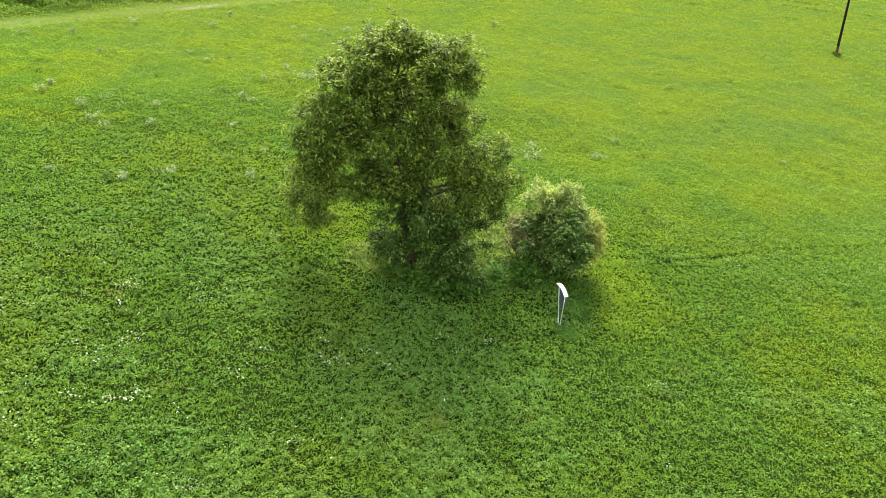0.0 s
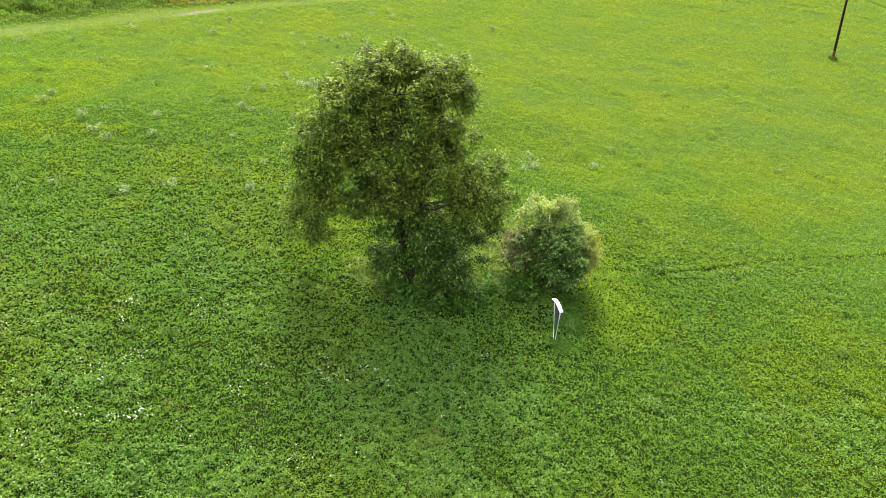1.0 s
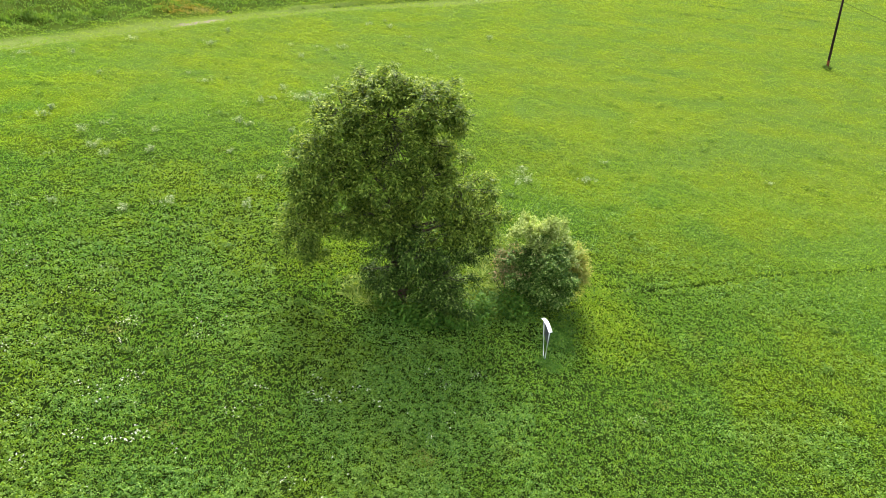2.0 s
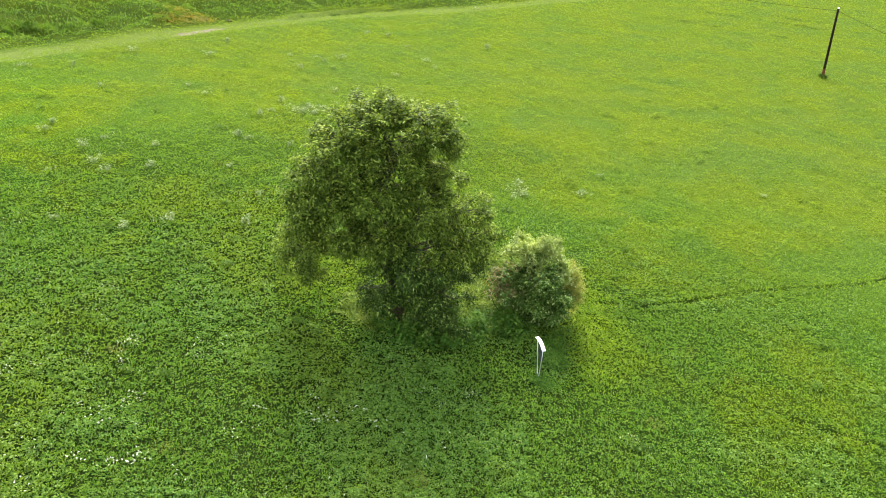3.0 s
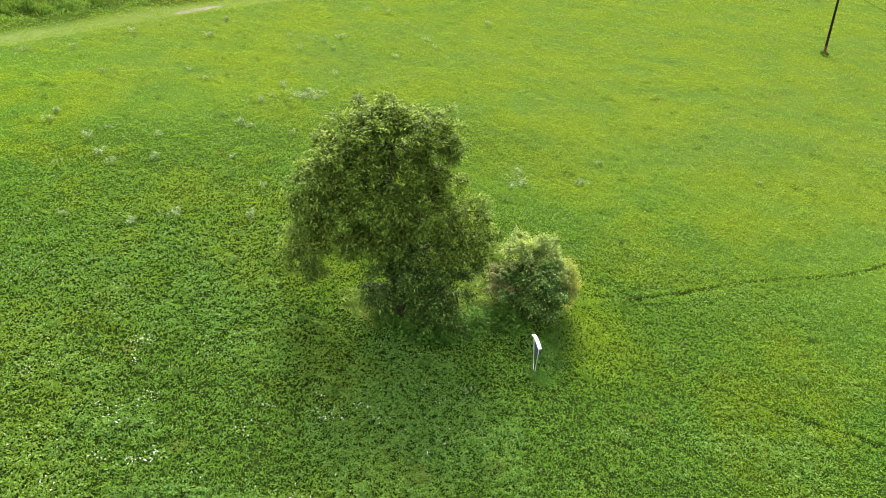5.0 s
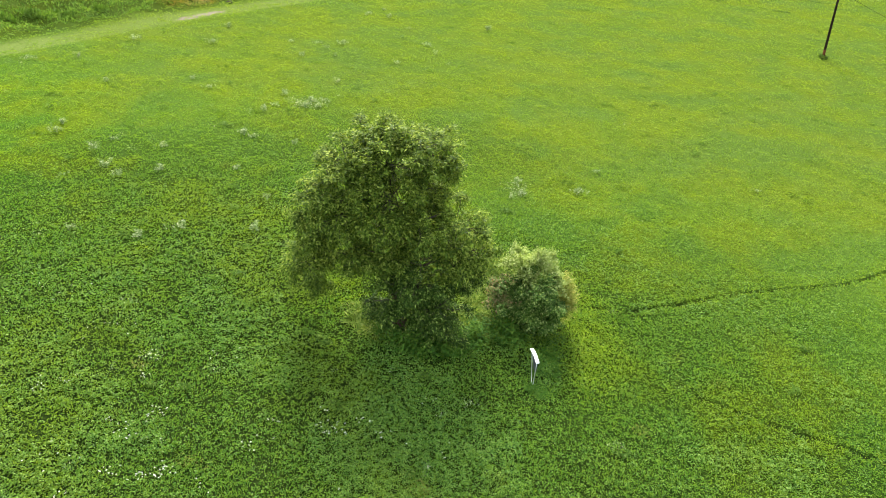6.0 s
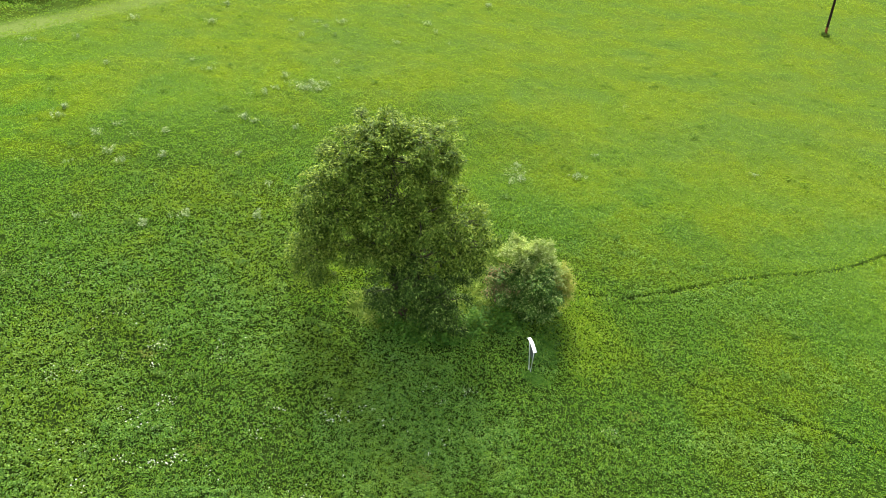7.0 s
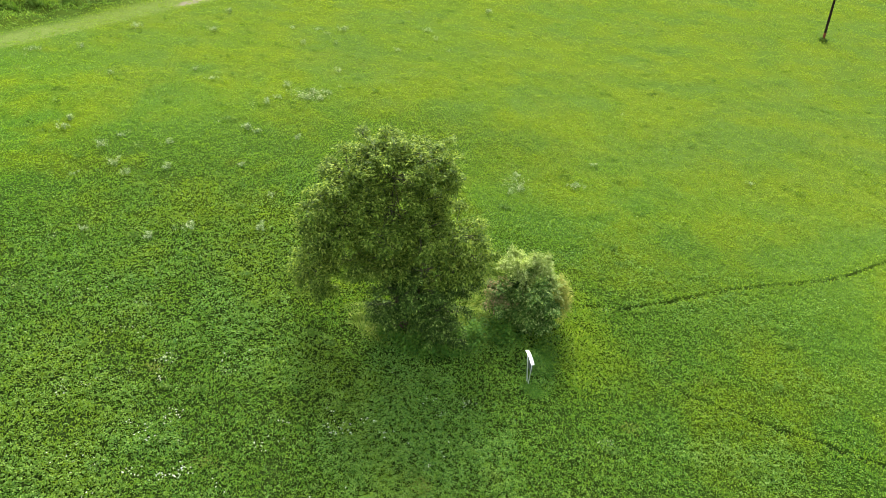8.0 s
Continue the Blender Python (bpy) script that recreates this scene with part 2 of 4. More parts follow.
def ground_z(x, y):
    x, y = np.asarray(x, float), np.asarray(y, float)
    X, Y = 100 * np.tanh(x / 100), 140 * np.tanh(y / 140)
    z = -1.708 - 0.1653 * X + 0.05329 * Y + 0.001043 * X * Y
    near = 1 - smooth(np.hypot(x, y), 120, 220)
    s = from_line(x, y, TRACK)
    z = z + near * (2.0 * smooth(s, 1.6, 15) - 0.10 * (1 - smooth(np.abs(s), 1.0, 1.9)))
    z = z + near * smooth(s, 3, 7) * (0.8 * (field(x, y, 2.4, 65) - 0.5) + 0.4 * (field(x, y, 1.0, 66) - 0.5))     # tussocky bank
    z = z + near * (0.16 * (field(x, y, 5.0, 1) - 0.5) + 0.07 * (field(x, y, 1.3, 2) - 0.5) + 0.05 * (field(x, y, 0.5, 3) - 0.5))
    for line in (FURROW_A, FURROW_B):
        z = z - 0.30 * cut_at(x, y, line)
    z = z + near * 0.35 * smooth(from_line(x, y, SCARP), 0.0, 0.3) * (1 - smooth(from_line(x, y, SCARP), 0.3, 3.0))
    return z


def mesh_from(name, verts, faces):
    me = bpy.data.meshes.new(name)
    verts, faces = np.asarray(verts, np.float32), np.asarray(faces, np.int32)
    n, k = faces.shape
    me.vertices.add(len(verts))
    me.vertices.foreach_set("co", verts.ravel())
    me.loops.add(n * k)
    me.loops.foreach_set("vertex_index", faces.ravel())
    me.polygons.add(n)
    me.polygons.foreach_set("loop_start", np.arange(0, n * k, k, dtype=np.int32))
    me.update(calc_edges=True)
    me.validate()
    return me


def graded(lo, hi, step, far):
    out = list(np.arange(lo, hi + step, step))
    k = step
    while out[-1] < far:
        k *= 1.35
        out.append(out[-1] + k)
    k = step
    while out[0] > -far:
        k *= 1.35
        out.insert(0, out[0] - k)
    return np.array(out)


def refined(row, lo, hi, step):
    """The same row of places, closer together from lo to hi."""
    return np.concatenate([row[row < lo], np.arange(lo, hi, step), row[row >= hi]])


gx, gy = refined(graded(-42, 46, 0.36, 2500), 7, 28, 0.09), refined(graded(9, 112, 0.36, 2500), 18.3, 34.5, 0.09)
GX, GY = np.meshgrid(gx, gy)
GZ = ground_z(GX, GY)
nx, ny = len(gx), len(gy)
ii = (np.arange(ny - 1)[:, None] * nx + np.arange(nx - 1)[None, :]).ravel()
me = mesh_from("ground", np.stack([GX, GY, GZ], -1).reshape(-1, 3), np.stack([ii, ii + 1, ii + nx + 1, ii + nx], -1))
me.shade_smooth()


def wear_at(x, y):
    """Trodden and driven grass on the track, from 0 to 1."""
    s = from_line(x, y, TRACK)
    return (1 - smooth(np.abs(s), 0.9, 2.0)) * (0.6 + 0.4 * field(x, y, 3.0, 61))


def bare_at(x, y):
    """Bare earth in the bend of the track."""
    u, v = (x + 24.4) * 0.56 + (y - 69.8) * 0.83, (x + 24.4) * 0.83 - (y - 69.8) * 0.56
    k = (u / 4.0) ** 2 + (v / 0.42) ** 2 + 1.9 * (field(x, y, 1.1, 62) - 0.5)
    return 1 - smooth(k, 0.7, 1.15)


def gap_shade_at(x, y):
    """Shade among the taller near growth, painted near-black on the turf; half as strong on the bank, fading further
    up.
    """
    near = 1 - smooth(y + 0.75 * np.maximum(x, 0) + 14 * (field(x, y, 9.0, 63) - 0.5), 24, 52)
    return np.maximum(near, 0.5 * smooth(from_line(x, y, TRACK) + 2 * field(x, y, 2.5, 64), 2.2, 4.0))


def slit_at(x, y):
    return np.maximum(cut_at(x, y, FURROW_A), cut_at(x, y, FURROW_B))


for key, fn in (("wear", wear_at), ("bare", bare_at), ("gap_shade", gap_shade_at), ("slit", slit_at)):
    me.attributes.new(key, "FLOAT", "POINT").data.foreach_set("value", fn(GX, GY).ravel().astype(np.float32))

# turf seen between the blades, and beyond them; grass colours at 0.44 for the blades' self-shading
M_TURF, nt, b = material("turf", 0.95, 0.0)
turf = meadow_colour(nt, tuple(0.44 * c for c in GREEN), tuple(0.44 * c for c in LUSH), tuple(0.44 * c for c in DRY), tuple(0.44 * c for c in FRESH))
# near-black stands for the shaded gaps between the blades
gap_shade = nt.nodes.new("ShaderNodeAttribute")
gap_shade.attribute_name = "gap_shade"
turf = blend(nt, gap_shade.outputs["Fac"], turf, (0.016, 0.027, 0.006))
grain = noise_at(nt, 9.0, 6.0)
turf = blend(nt, 1.0, turf, ramp(nt, grain, [(0.32, (0.55, 0.6, 0.5)), (0.62, (1.2, 1.2, 1.1))]), "MULTIPLY")
wear = nt.nodes.new("ShaderNodeAttribute")
wear.attribute_name = "wear"
bare = nt.nodes.new("ShaderNodeAttribute")
bare.attribute_name = "bare"
turf = blend(nt, wear.outputs["Fac"], turf, ramp(nt, grain, [(0.3, (0.072, 0.104, 0.022)), (0.7, (0.115, 0.145, 0.04))]))
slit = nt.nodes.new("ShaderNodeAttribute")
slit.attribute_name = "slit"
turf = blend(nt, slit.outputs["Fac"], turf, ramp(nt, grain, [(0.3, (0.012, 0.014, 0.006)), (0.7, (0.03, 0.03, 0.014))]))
turf = blend(nt, bare.outputs["Fac"], turf, ramp(nt, grain, [(0.3, (0.10, 0.09, 0.06)), (0.7, (0.21, 0.185, 0.14))]))
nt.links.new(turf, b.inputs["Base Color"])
bp = node(nt, "ShaderNodeBump", Strength=0.9, Distance=0.08)
nt.links.new(grain, bp.inputs["Height"])
nt.links.new(bp.outputs[0], b.inputs["Normal"])
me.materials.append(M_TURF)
ground = tagged(new("ground", me), "gently sloping green meadow with grass and clover", "meadow", kind="structure")


# ---- helpers for things ----
def part(name, bm_or_mesh, mat, parent=None, label="", kind=""):
    if isinstance(bm_or_mesh, bmesh.types.BMesh):
        data = bpy.data.meshes.new(name)
        bm_or_mesh.to_mesh(data)
        bm_or_mesh.free()
    else:
        data = bm_or_mesh
    data.materials.append(mat)
    ob = new(name, data)
    if parent:
        ob.parent = parent
    return tagged(ob, label=label, kind=kind)


def thing(name, x, y, z, label, category, group=""):
    e = new(name)
    e.location = (x, y, z)
    return tagged(e, label, category, group)


def unit(v):
    return v / np.maximum(np.linalg.norm(v, axis=-1, keepdims=True), 1e-9)


def leaf_mesh(name, base, along, up, length, width, fold=0.25, belly=0.45):
    """Many single leaves: pointed, folded along the rib. Arrays, one row a leaf."""
    along = unit(along)
    side = unit(np.cross(along, up))
    nrm = np.cross(side, along)
    L, W = np.asarray(length)[:, None], np.asarray(width)[:, None]
    tip = base + along * L - nrm * L * 0.12
    mid = base + along * L * belly + nrm * W * fold
    v = np.stack([base, mid - side * W * 0.5, tip, mid + side * W * 0.5], 1).reshape(-1, 3)
    f = np.arange(len(v)).reshape(-1, 4)
    return mesh_from(name, v, f)


def tube(points, radii, sides=8, wobble=0.0, verts=None, faces=None):
    """A tapered tube along points; returns lists of vertices and quads."""
    verts = [] if verts is None else verts
    faces = [] if faces is None else faces
    start = len(verts)
    pts = [Vector(p) for p in points]
    for k, p in enumerate(pts):
        d = (pts[min(k + 1, len(pts) - 1)] - pts[max(k - 1, 0)]).normalized()
        a = d.orthogonal().normalized() if abs(d.z) > 0.95 else d.cross(Vector((0, 0, 1))).normalized()
        c = d.cross(a)
        for s in range(sides):
            t = 2 * math.pi * s / sides
            r = radii[k] * (1 + wobble * math.sin(3 * t + k * 0.8) + wobble * 0.6 * math.sin(5 * t - k))
            verts.append(tuple(p + a * (r * math.cos(t)) + c * (r * math.sin(t))))
    for k in range(len(pts) - 1):
        for s in range(sides):
            i, j = start + k * sides + s, start + k * sides + (s + 1) % sides
            faces.append((i, j, j + sides, i + sides))
    if sides % 2 == 0:      # closed ends
        for row in (start, start + (len(pts) - 1) * sides):
            for s in range(0, sides - 2, 2):
                faces.append((row, row + s + 1, row + s + 2, row + (s + 3) % sides if s + 3 < sides else row))
    return verts, faces


def solid(name, verts, faces):
    me = bpy.data.meshes.new(name)
    me.from_pydata([tuple(v) for v in verts], [], [tuple(dict.fromkeys(f)) for f in faces])
    me.shade_smooth()
    return me


def bend(a, b, n, sway, seed):
    """Points from a to b with a little crookedness."""
    r = random.Random(seed)
    a, b = Vector(a), Vector(b)
    out = []
    for k in range(n + 1):
        t = k / n
        o = Vector((r.uniform(-1, 1), r.uniform(-1, 1), r.uniform(-1, 1))) * sway * math.sin(math.pi * t)
        out.append(a.lerp(b, t) + o)
    return out


# ---- the big tree ----
TX, TY = -1.35, 24.3
TZ = float(ground_z(TX, TY))
FORK = (-1.45, 24.75, 4.0)
# centre and half-sizes of the leafy masses, and how many twigs each carries
LOBES = [
    ((-1.6, 25.3, 7.3), (2.3, 2.1, 2.0), 820),
    ((-3.25, 25.2, 7.6), (1.25, 1.4, 1.05), 310),
    ((0.25, 25.2, 7.65), (1.15, 1.4, 1.0), 320),
    ((-1.5, 24.3, 6.2), (2.2, 1.2, 1.2), 420),
    ((-3.8, 24.7, 5.2), (1.7, 1.7, 1.45), 600),
    ((-5.0, 24.5, 3.2), (1.0, 1.2, 1.55), 420),
    ((-2.9, 24.2, 3.7), (1.4, 1.1, 0.7), 360),
    ((-0.3, 24.3, 5.3), (1.6, 1.4, 0.85), 340),
    ((-1.6, 23.4, 5.5), (1.3, 0.7, 0.5), 130),
    ((1.15, 24.8, 4.55), (1.4, 1.6, 1.0), 310),
    ((2.1, 24.7, 3.4), (1.0, 1.3, 0.85), 150),
    ((0.9, 24.3, 3.1), (1.3, 1.1, 0.9), 220),
    ((-0.5, 23.9, 2.5), (1.6, 1.3, 1.0), 400),
    ((0.2, 23.8, 1.1), (1.5, 1.1, 1.3), 420),
    ((-1.6, 23.6, 1.8), (0.8, 0.7, 0.9), 160),
    ((-1.0, 24.0, 3.4), (1.0, 0.6, 0.55), 200),
    ((-1.4, 26.6, 5.9), (2.3, 1.4, 1.3), 240),
    ((0.4, 23.2, 0.35), (1.2, 0.7, 0.7), 150),
    ((-4.2, 24.8, 5.9), (1.3, 1.3, 0.8), 230),
    ((-2.0, 23.9, 0.8), (0.6, 0.5, 0.6), 80),
    ((-1.5, 23.4, 1.5), (0.6, 0.4, 0.35), 45),
    ((0.3, 25.4, 6.2), (0.85, 1.2, 0.8), 150),
    ((-1.45, 25.4, 8.45), (1.6, 1.2, 0.55), 240),
    ((-1.25, 25.4, 8.9), (0.75, 0.8, 0.4), 70),
    ((-2.5, 25.4, 8.15), (0.7, 0.9, 0.5), 70),
    ((-0.4, 25.3, 8.2), (0.8, 1.0, 0.55), 100),
    ((-2.1, 25.3, 8.25), (0.7, 1.0, 0.5), 80),
    ((-0.7, 24.2, 4.2), (0.8, 0.6, 0.35), 70),
]


def boughs(c, r, n, gen, bunch=13, size=(0.26, 0.52)):
    """Twig ends on small flattened boughs that fill a leafy mass unevenly."""
    m = max(3, n // bunch)
    d = unit(gen.normal(size=(m, 3)))
    w = 1 + 0.25 * np.sin(3.1 * d[:, 0] + 2.3 * d[:, 2] + c[0] * 5) * np.cos(2.7 * d[:, 1] - 3.3 * d[:, 2] + c[2] * 3)
    ends = np.array(c) + d * np.array(r) * (gen.uniform(0.22, 0.97, m) ** 0.6 * w)[:, None]
    big = gen.uniform(*size, m)
    pick = gen.integers(0, m, n)
    q = unit(gen.normal(size=(n, 3))) * (gen.random(n) ** 0.5)[:, None]
    p = ends[pick] + q * (big[pick, None] * np.array([1.0, 1.0, 0.55]))
    p[:, 2] -= 0.35 * big[pick] * (q[:, 0] ** 2 + q[:, 1] ** 2)
    return p, unit(q + d[pick] * 0.6), ends


def shell_points(c, r, n, gen, power=0.42, lump=0.28, bunch=7):
    """Twig ends near the skin of a leafy mass, gathered in bunches."""
    m = max(3, n // bunch)
    d = unit(gen.normal(size=(m, 3)))[gen.integers(0, m, n)]
    d = unit(d + gen.normal(size=(n, 3)) * 0.32)
    k = np.repeat(gen.random(m) ** power, 1)[gen.integers(0, m, n)] * 0.5 + 0.5 * gen.random(n) ** power
    w = 1 + lump * np.sin(3.1 * d[:, 0] + 2.3 * d[:, 2] + c[0] * 5) * np.cos(2.7 * d[:, 1] - 3.3 * d[:, 2] + c[2] * 3) + 0.12 * gen.normal(size=n)
    return np.array(c) + d * np.array(r) * (k * w)[:, None], d


def sprays(points, outward, gen, leaves=4, leaflets=5, stalk=0.26, leaflet=0.16, width=0.060, droop=0.42):
    """Feathered leaves hanging from twig ends: rows for leaf_mesh."""
    n = len(points)
    d = unit(np.repeat(outward, leaves, 0) * 0.7 + gen.normal(size=(n * leaves, 3)) * 0.75 + np.array([0, 0, -droop * 0.5]))
    root = np.repeat(points, leaves, 0)
    ln = stalk * gen.uniform(0.7, 1.2, n * leaves)
    base, along, up = [], [], []
    for k in range(leaflets):
        t = (k // 2 + 1) / (leaflets // 2 + 1)
        p = root + d * (ln * t)[:, None] + np.array([0, 0, -1]) * (ln * droop * t * t * 0.6)[:, None]
        side = unit(np.cross(d, np.array([0, 0, 1.0])) + 1e-4)
        way = d * 0.5 + np.array([0, 0, -droop]) * 0.6 + gen.normal(size=d.shape) * 0.25
        if k < leaflets - 1:
            way = way + side * (1 if k % 2 else -1) * 0.95
        base.append(p), along.append(way), up.append(np.tile([0, 0, 1.0], (len(d), 1)) + gen.normal(size=d.shape) * 0.35)
    base, along, up = np.concatenate(base), np.concatenate(along), np.concatenate(up)
    L = leaflet * gen.uniform(0.7, 1.25, len(base))
    return base, along, up, L, L * width / leaflet * gen.uniform(0.85, 1.2, len(base))


def build_tree():
    tree = thing("tree", TX, TY, TZ, "tall broad-leaved tree with drooping feathered olive-green leaves", "tree")
    inv = Matrix.Translation((-TX, -TY, -TZ))
    gen = np.random.default_rng(21)
    pts = [(TX, TY, TZ - 0.25), (TX, TY, TZ + 0.1), (TX + 0.03, TY + 0.02, TZ + 0.7), (TX - 0.02, TY + 0.1, TZ + 1.8), (TX + 0.03, TY + 0.25, TZ + 3.0), FORK]
    v, f = tube(pts, [0.42, 0.36, 0.29, 0.25, 0.23, 0.22], 14, 0.06)
    part("trunk", solid("trunk", v, f), M_BARK, tree, "grey-brown furrowed trunk").matrix_local = inv
    tops = [((-1.65, 25.6, 8.3), 0.15), ((-0.2, 25.7, 7.2), 0.11), ((-3.4, 25.2, 6.8), 0.10)]
    for k, (end, r) in enumerate(tops):
        p = bend(FORK, end, 7, 0.16, k)
        v, f = tube(p, [r * (1 - 0.8 * q / 7) for q in range(8)], 8, 0.05)
        part("limb", solid("limb", v, f), M_BARK, tree).matrix_local = inv
    twv, twf = [], []
    allb, low = [], []
    for k, (c, r, n) in enumerate(LOBES):
        p, d, ends = boughs(c, r, int(0.76 * n), gen, 9)
        clear = ((p[:, 0] + 1.5) / 0.42) ** 2 + ((p[:, 2] - 4.3 + 0.3 * (p[:, 1] - 24.5)) / 0.30) ** 2 > gen.uniform(0.2, 1.0, len(p))     # open round the fork
        clear &= ~((np.abs(p[:, 0] + 1.25) < 0.15) & (p[:, 1] < 24.1) & (p[:, 2] > 0.0) & (p[:, 2] < 0.7))
        # hollows between the boughs, wider low down
        clear &= np.array([noise.noise(Vector(q) * 1.25) for q in p]) > (-0.26 if c[2] < 3.0 else -0.28 if c[2] < 7.6 else -0.5)
        p, d = p[clear], d[clear]
        if k > 3 and k not in (8, 15, 16, 17, 18, 19, 20, 21, 22, 23, 24, 25, 26):
            z0 = max(1.2, min(4.0, c[2] - 0.5))
            start = (TX + 0.02, TY + 0.05 + 0.08 * z0, z0)
            start = FORK if z0 > 3.4 else start
            way = bend(start, (c[0], c[1], c[2] + 0.2), 6, 0.14, 40 + k)
            v, f = tube(way, [0.085 * (1 - 0.75 * q / 6) for q in range(7)], 7, 0.04)
            part("limb", solid("limb", v, f), M_BARK, tree).matrix_local = inv
        for i, q in enumerate(ends):
            near = c if i % 4 == 0 else tuple(0.6 * np.array(c) + 0.4 * q)
            tube(bend(near, q, 3, 0.10, int(abs(q[0]) * 1000)), [0.016, 0.016, 0.014, 0.007], 4, 0, twv, twf)
        for q in p[:: 5]:
            e = ends[np.argmin(((ends - q) ** 2).sum(1))]
            tube([e, q], [0.012, 0.005], 4, 0, twv, twf)
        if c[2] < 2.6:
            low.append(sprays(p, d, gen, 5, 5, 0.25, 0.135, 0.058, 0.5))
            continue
        high = c[2] > 6.0
        allb.append(sprays(p, d + np.array([0, 0, 0.55 if high else 0.0]), gen, 5, 5, 0.30, 0.150, 0.057, 0.30 if high else 0.42))
    part("branchwork", solid("branchwork", twv, twf), M_TWIG, tree, kind="stuff").matrix_local = inv
    base, along, up, L, W = [np.concatenate(a) for a in zip(*allb)]
    part("crown", leaf_mesh("crown", base, along, up, L, W), M_TREE, tree, "drooping olive-green feathered foliage").matrix_local = inv
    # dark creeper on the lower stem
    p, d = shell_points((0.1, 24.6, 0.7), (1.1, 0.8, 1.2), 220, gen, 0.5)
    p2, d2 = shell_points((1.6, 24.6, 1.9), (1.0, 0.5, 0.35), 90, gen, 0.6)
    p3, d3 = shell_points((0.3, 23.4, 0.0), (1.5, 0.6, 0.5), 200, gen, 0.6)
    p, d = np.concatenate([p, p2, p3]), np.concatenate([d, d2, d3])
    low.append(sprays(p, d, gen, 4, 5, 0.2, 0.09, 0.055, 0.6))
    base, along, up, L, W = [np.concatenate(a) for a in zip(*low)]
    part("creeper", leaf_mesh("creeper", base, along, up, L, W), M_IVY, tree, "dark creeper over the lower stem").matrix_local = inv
    v, f = tube([(-1.28, 23.98, 0.05), (-1.28, 23.93, 0.3), (-1.3, 24.0, 0.75)], [0.12, 0.16, 0.09], 9, 0.1)
    part("bare_wood", solid("bare_wood", v, f), M_REDBARK, tree, "reddish patch of bare wood").matrix_local = inv
    return tree


build_tree()


# ---- the shrub beside it ----
BX, BY = 4.6, 25.3
BZ = float(ground_z(BX, BY))


def build_shrub():
    gen = np.random.default_rng(33)
    shrub = thing("shrub", BX, BY, BZ, "dense dark green shrub with pale willowy top shoots", "shrub")
    inv = Matrix.Translation((-BX, -BY, -BZ))
    for k in range(9):
        a = k * 2.4
        p = bend((BX + 0.25 * math.cos(a), BY + 0.25 * math.sin(a), BZ - 0.1), (BX + 0.8 * math.cos(a), BY + 0.8 * math.sin(a), BZ + 2.2 + 0.2 * (k % 4)), 6, 0.12, 70 + k)
        v, f = tube(p, [0.045 * (1 - 0.8 * q / 6) for q in range(7)], 6)
        part("stem", solid("stem", v, f), M_TWIG, shrub).matrix_local = inv
    p, d, e = boughs((4.68, 25.1, 0.8), (1.62, 1.3, 1.5), 1150, gen, 16, (0.22, 0.42))
    p2, d2 = shell_points((4.7, 24.8, -0.2), (1.1, 0.8, 0.75), 130, gen, 0.5)
    base, along, up, L, W = sprays(np.concatenate([p, p2]), np.concatenate([d, d2]), gen, 4, 5, 0.21, 0.115, 0.060, 0.25)
    part("foliage", leaf_mesh("foliage", base, along, up, L, W), M_BUSH, shrub, "dark green foliage").matrix_local = inv
    p, d, e = boughs((5.3, 25.8, 1.3), (1.05, 0.8, 1.3), 270, gen, 10, (0.2, 0.4))
    p2, d2, e = boughs((4.5, 25.9, 2.2), (1.0, 0.7, 0.65), 140, gen, 10, (0.2, 0.4))
    base, along, up, L, W = sprays(np.concatenate([p, p2]), np.concatenate([d, d2]) * 0.4 + np.array([0, 0, 0.7]), gen, 5, 7, 0.30, 0.14, 0.05, -0.1)
    part("willow_growth", leaf_mesh("willow_growth", base, along, up, L, W), M_WILLOW, shrub, "pale grey-green willowy shoots").matrix_local = inv
    p, d = shell_points((6.25, 25.5, 0.5), (0.45, 0.5, 1.2), 210, gen, 0.6)
    base, along, up, L, W = sprays(p, d * 0.5 + np.array([0, 0, 0.6]), gen, 5, 5, 0.25, 0.11, 0.035, 0.0)
    part("yellowing_growth", leaf_mesh("yellowing_growth", base, along, up, L, W), M_STRAW, shrub, "yellowing side shoots").matrix_local = inv
    x, y = 3.2, 25.3
    z = float(ground_z(x, y))
    bramble = thing("bramble", x, y, z, "low bramble with reddish brown leaves beside the shrub", "bramble")
    inv = Matrix.Translation((-x, -y, -z))
    for k in range(7):
        a = k * 0.9
        p = bend((x, y, z - 0.05), (x + 0.7 * math.cos(a), y + 0.6 * math.sin(a), z + 1.9), 5, 0.15, 90 + k)
        v, f = tube(p, [0.018, 0.016, 0.014, 0.012, 0.01, 0.007], 5)
        part("cane", solid("cane", v, f), M_TWIG, bramble).matrix_local = inv
    p, d, e = boughs((x + 0.2, y + 0.1, z + 1.6), (0.85, 0.8, 0.95), 300, gen, 12, (0.2, 0.4))
    base, along, up, L, W = sprays(p, d, gen, 3, 5, 0.22, 0.10, 0.06, 0.4)
    part("foliage", leaf_mesh("foliage", base, along, up, L, W), M_BRAMBLE, bramble).matrix_local = inv


build_shrub()


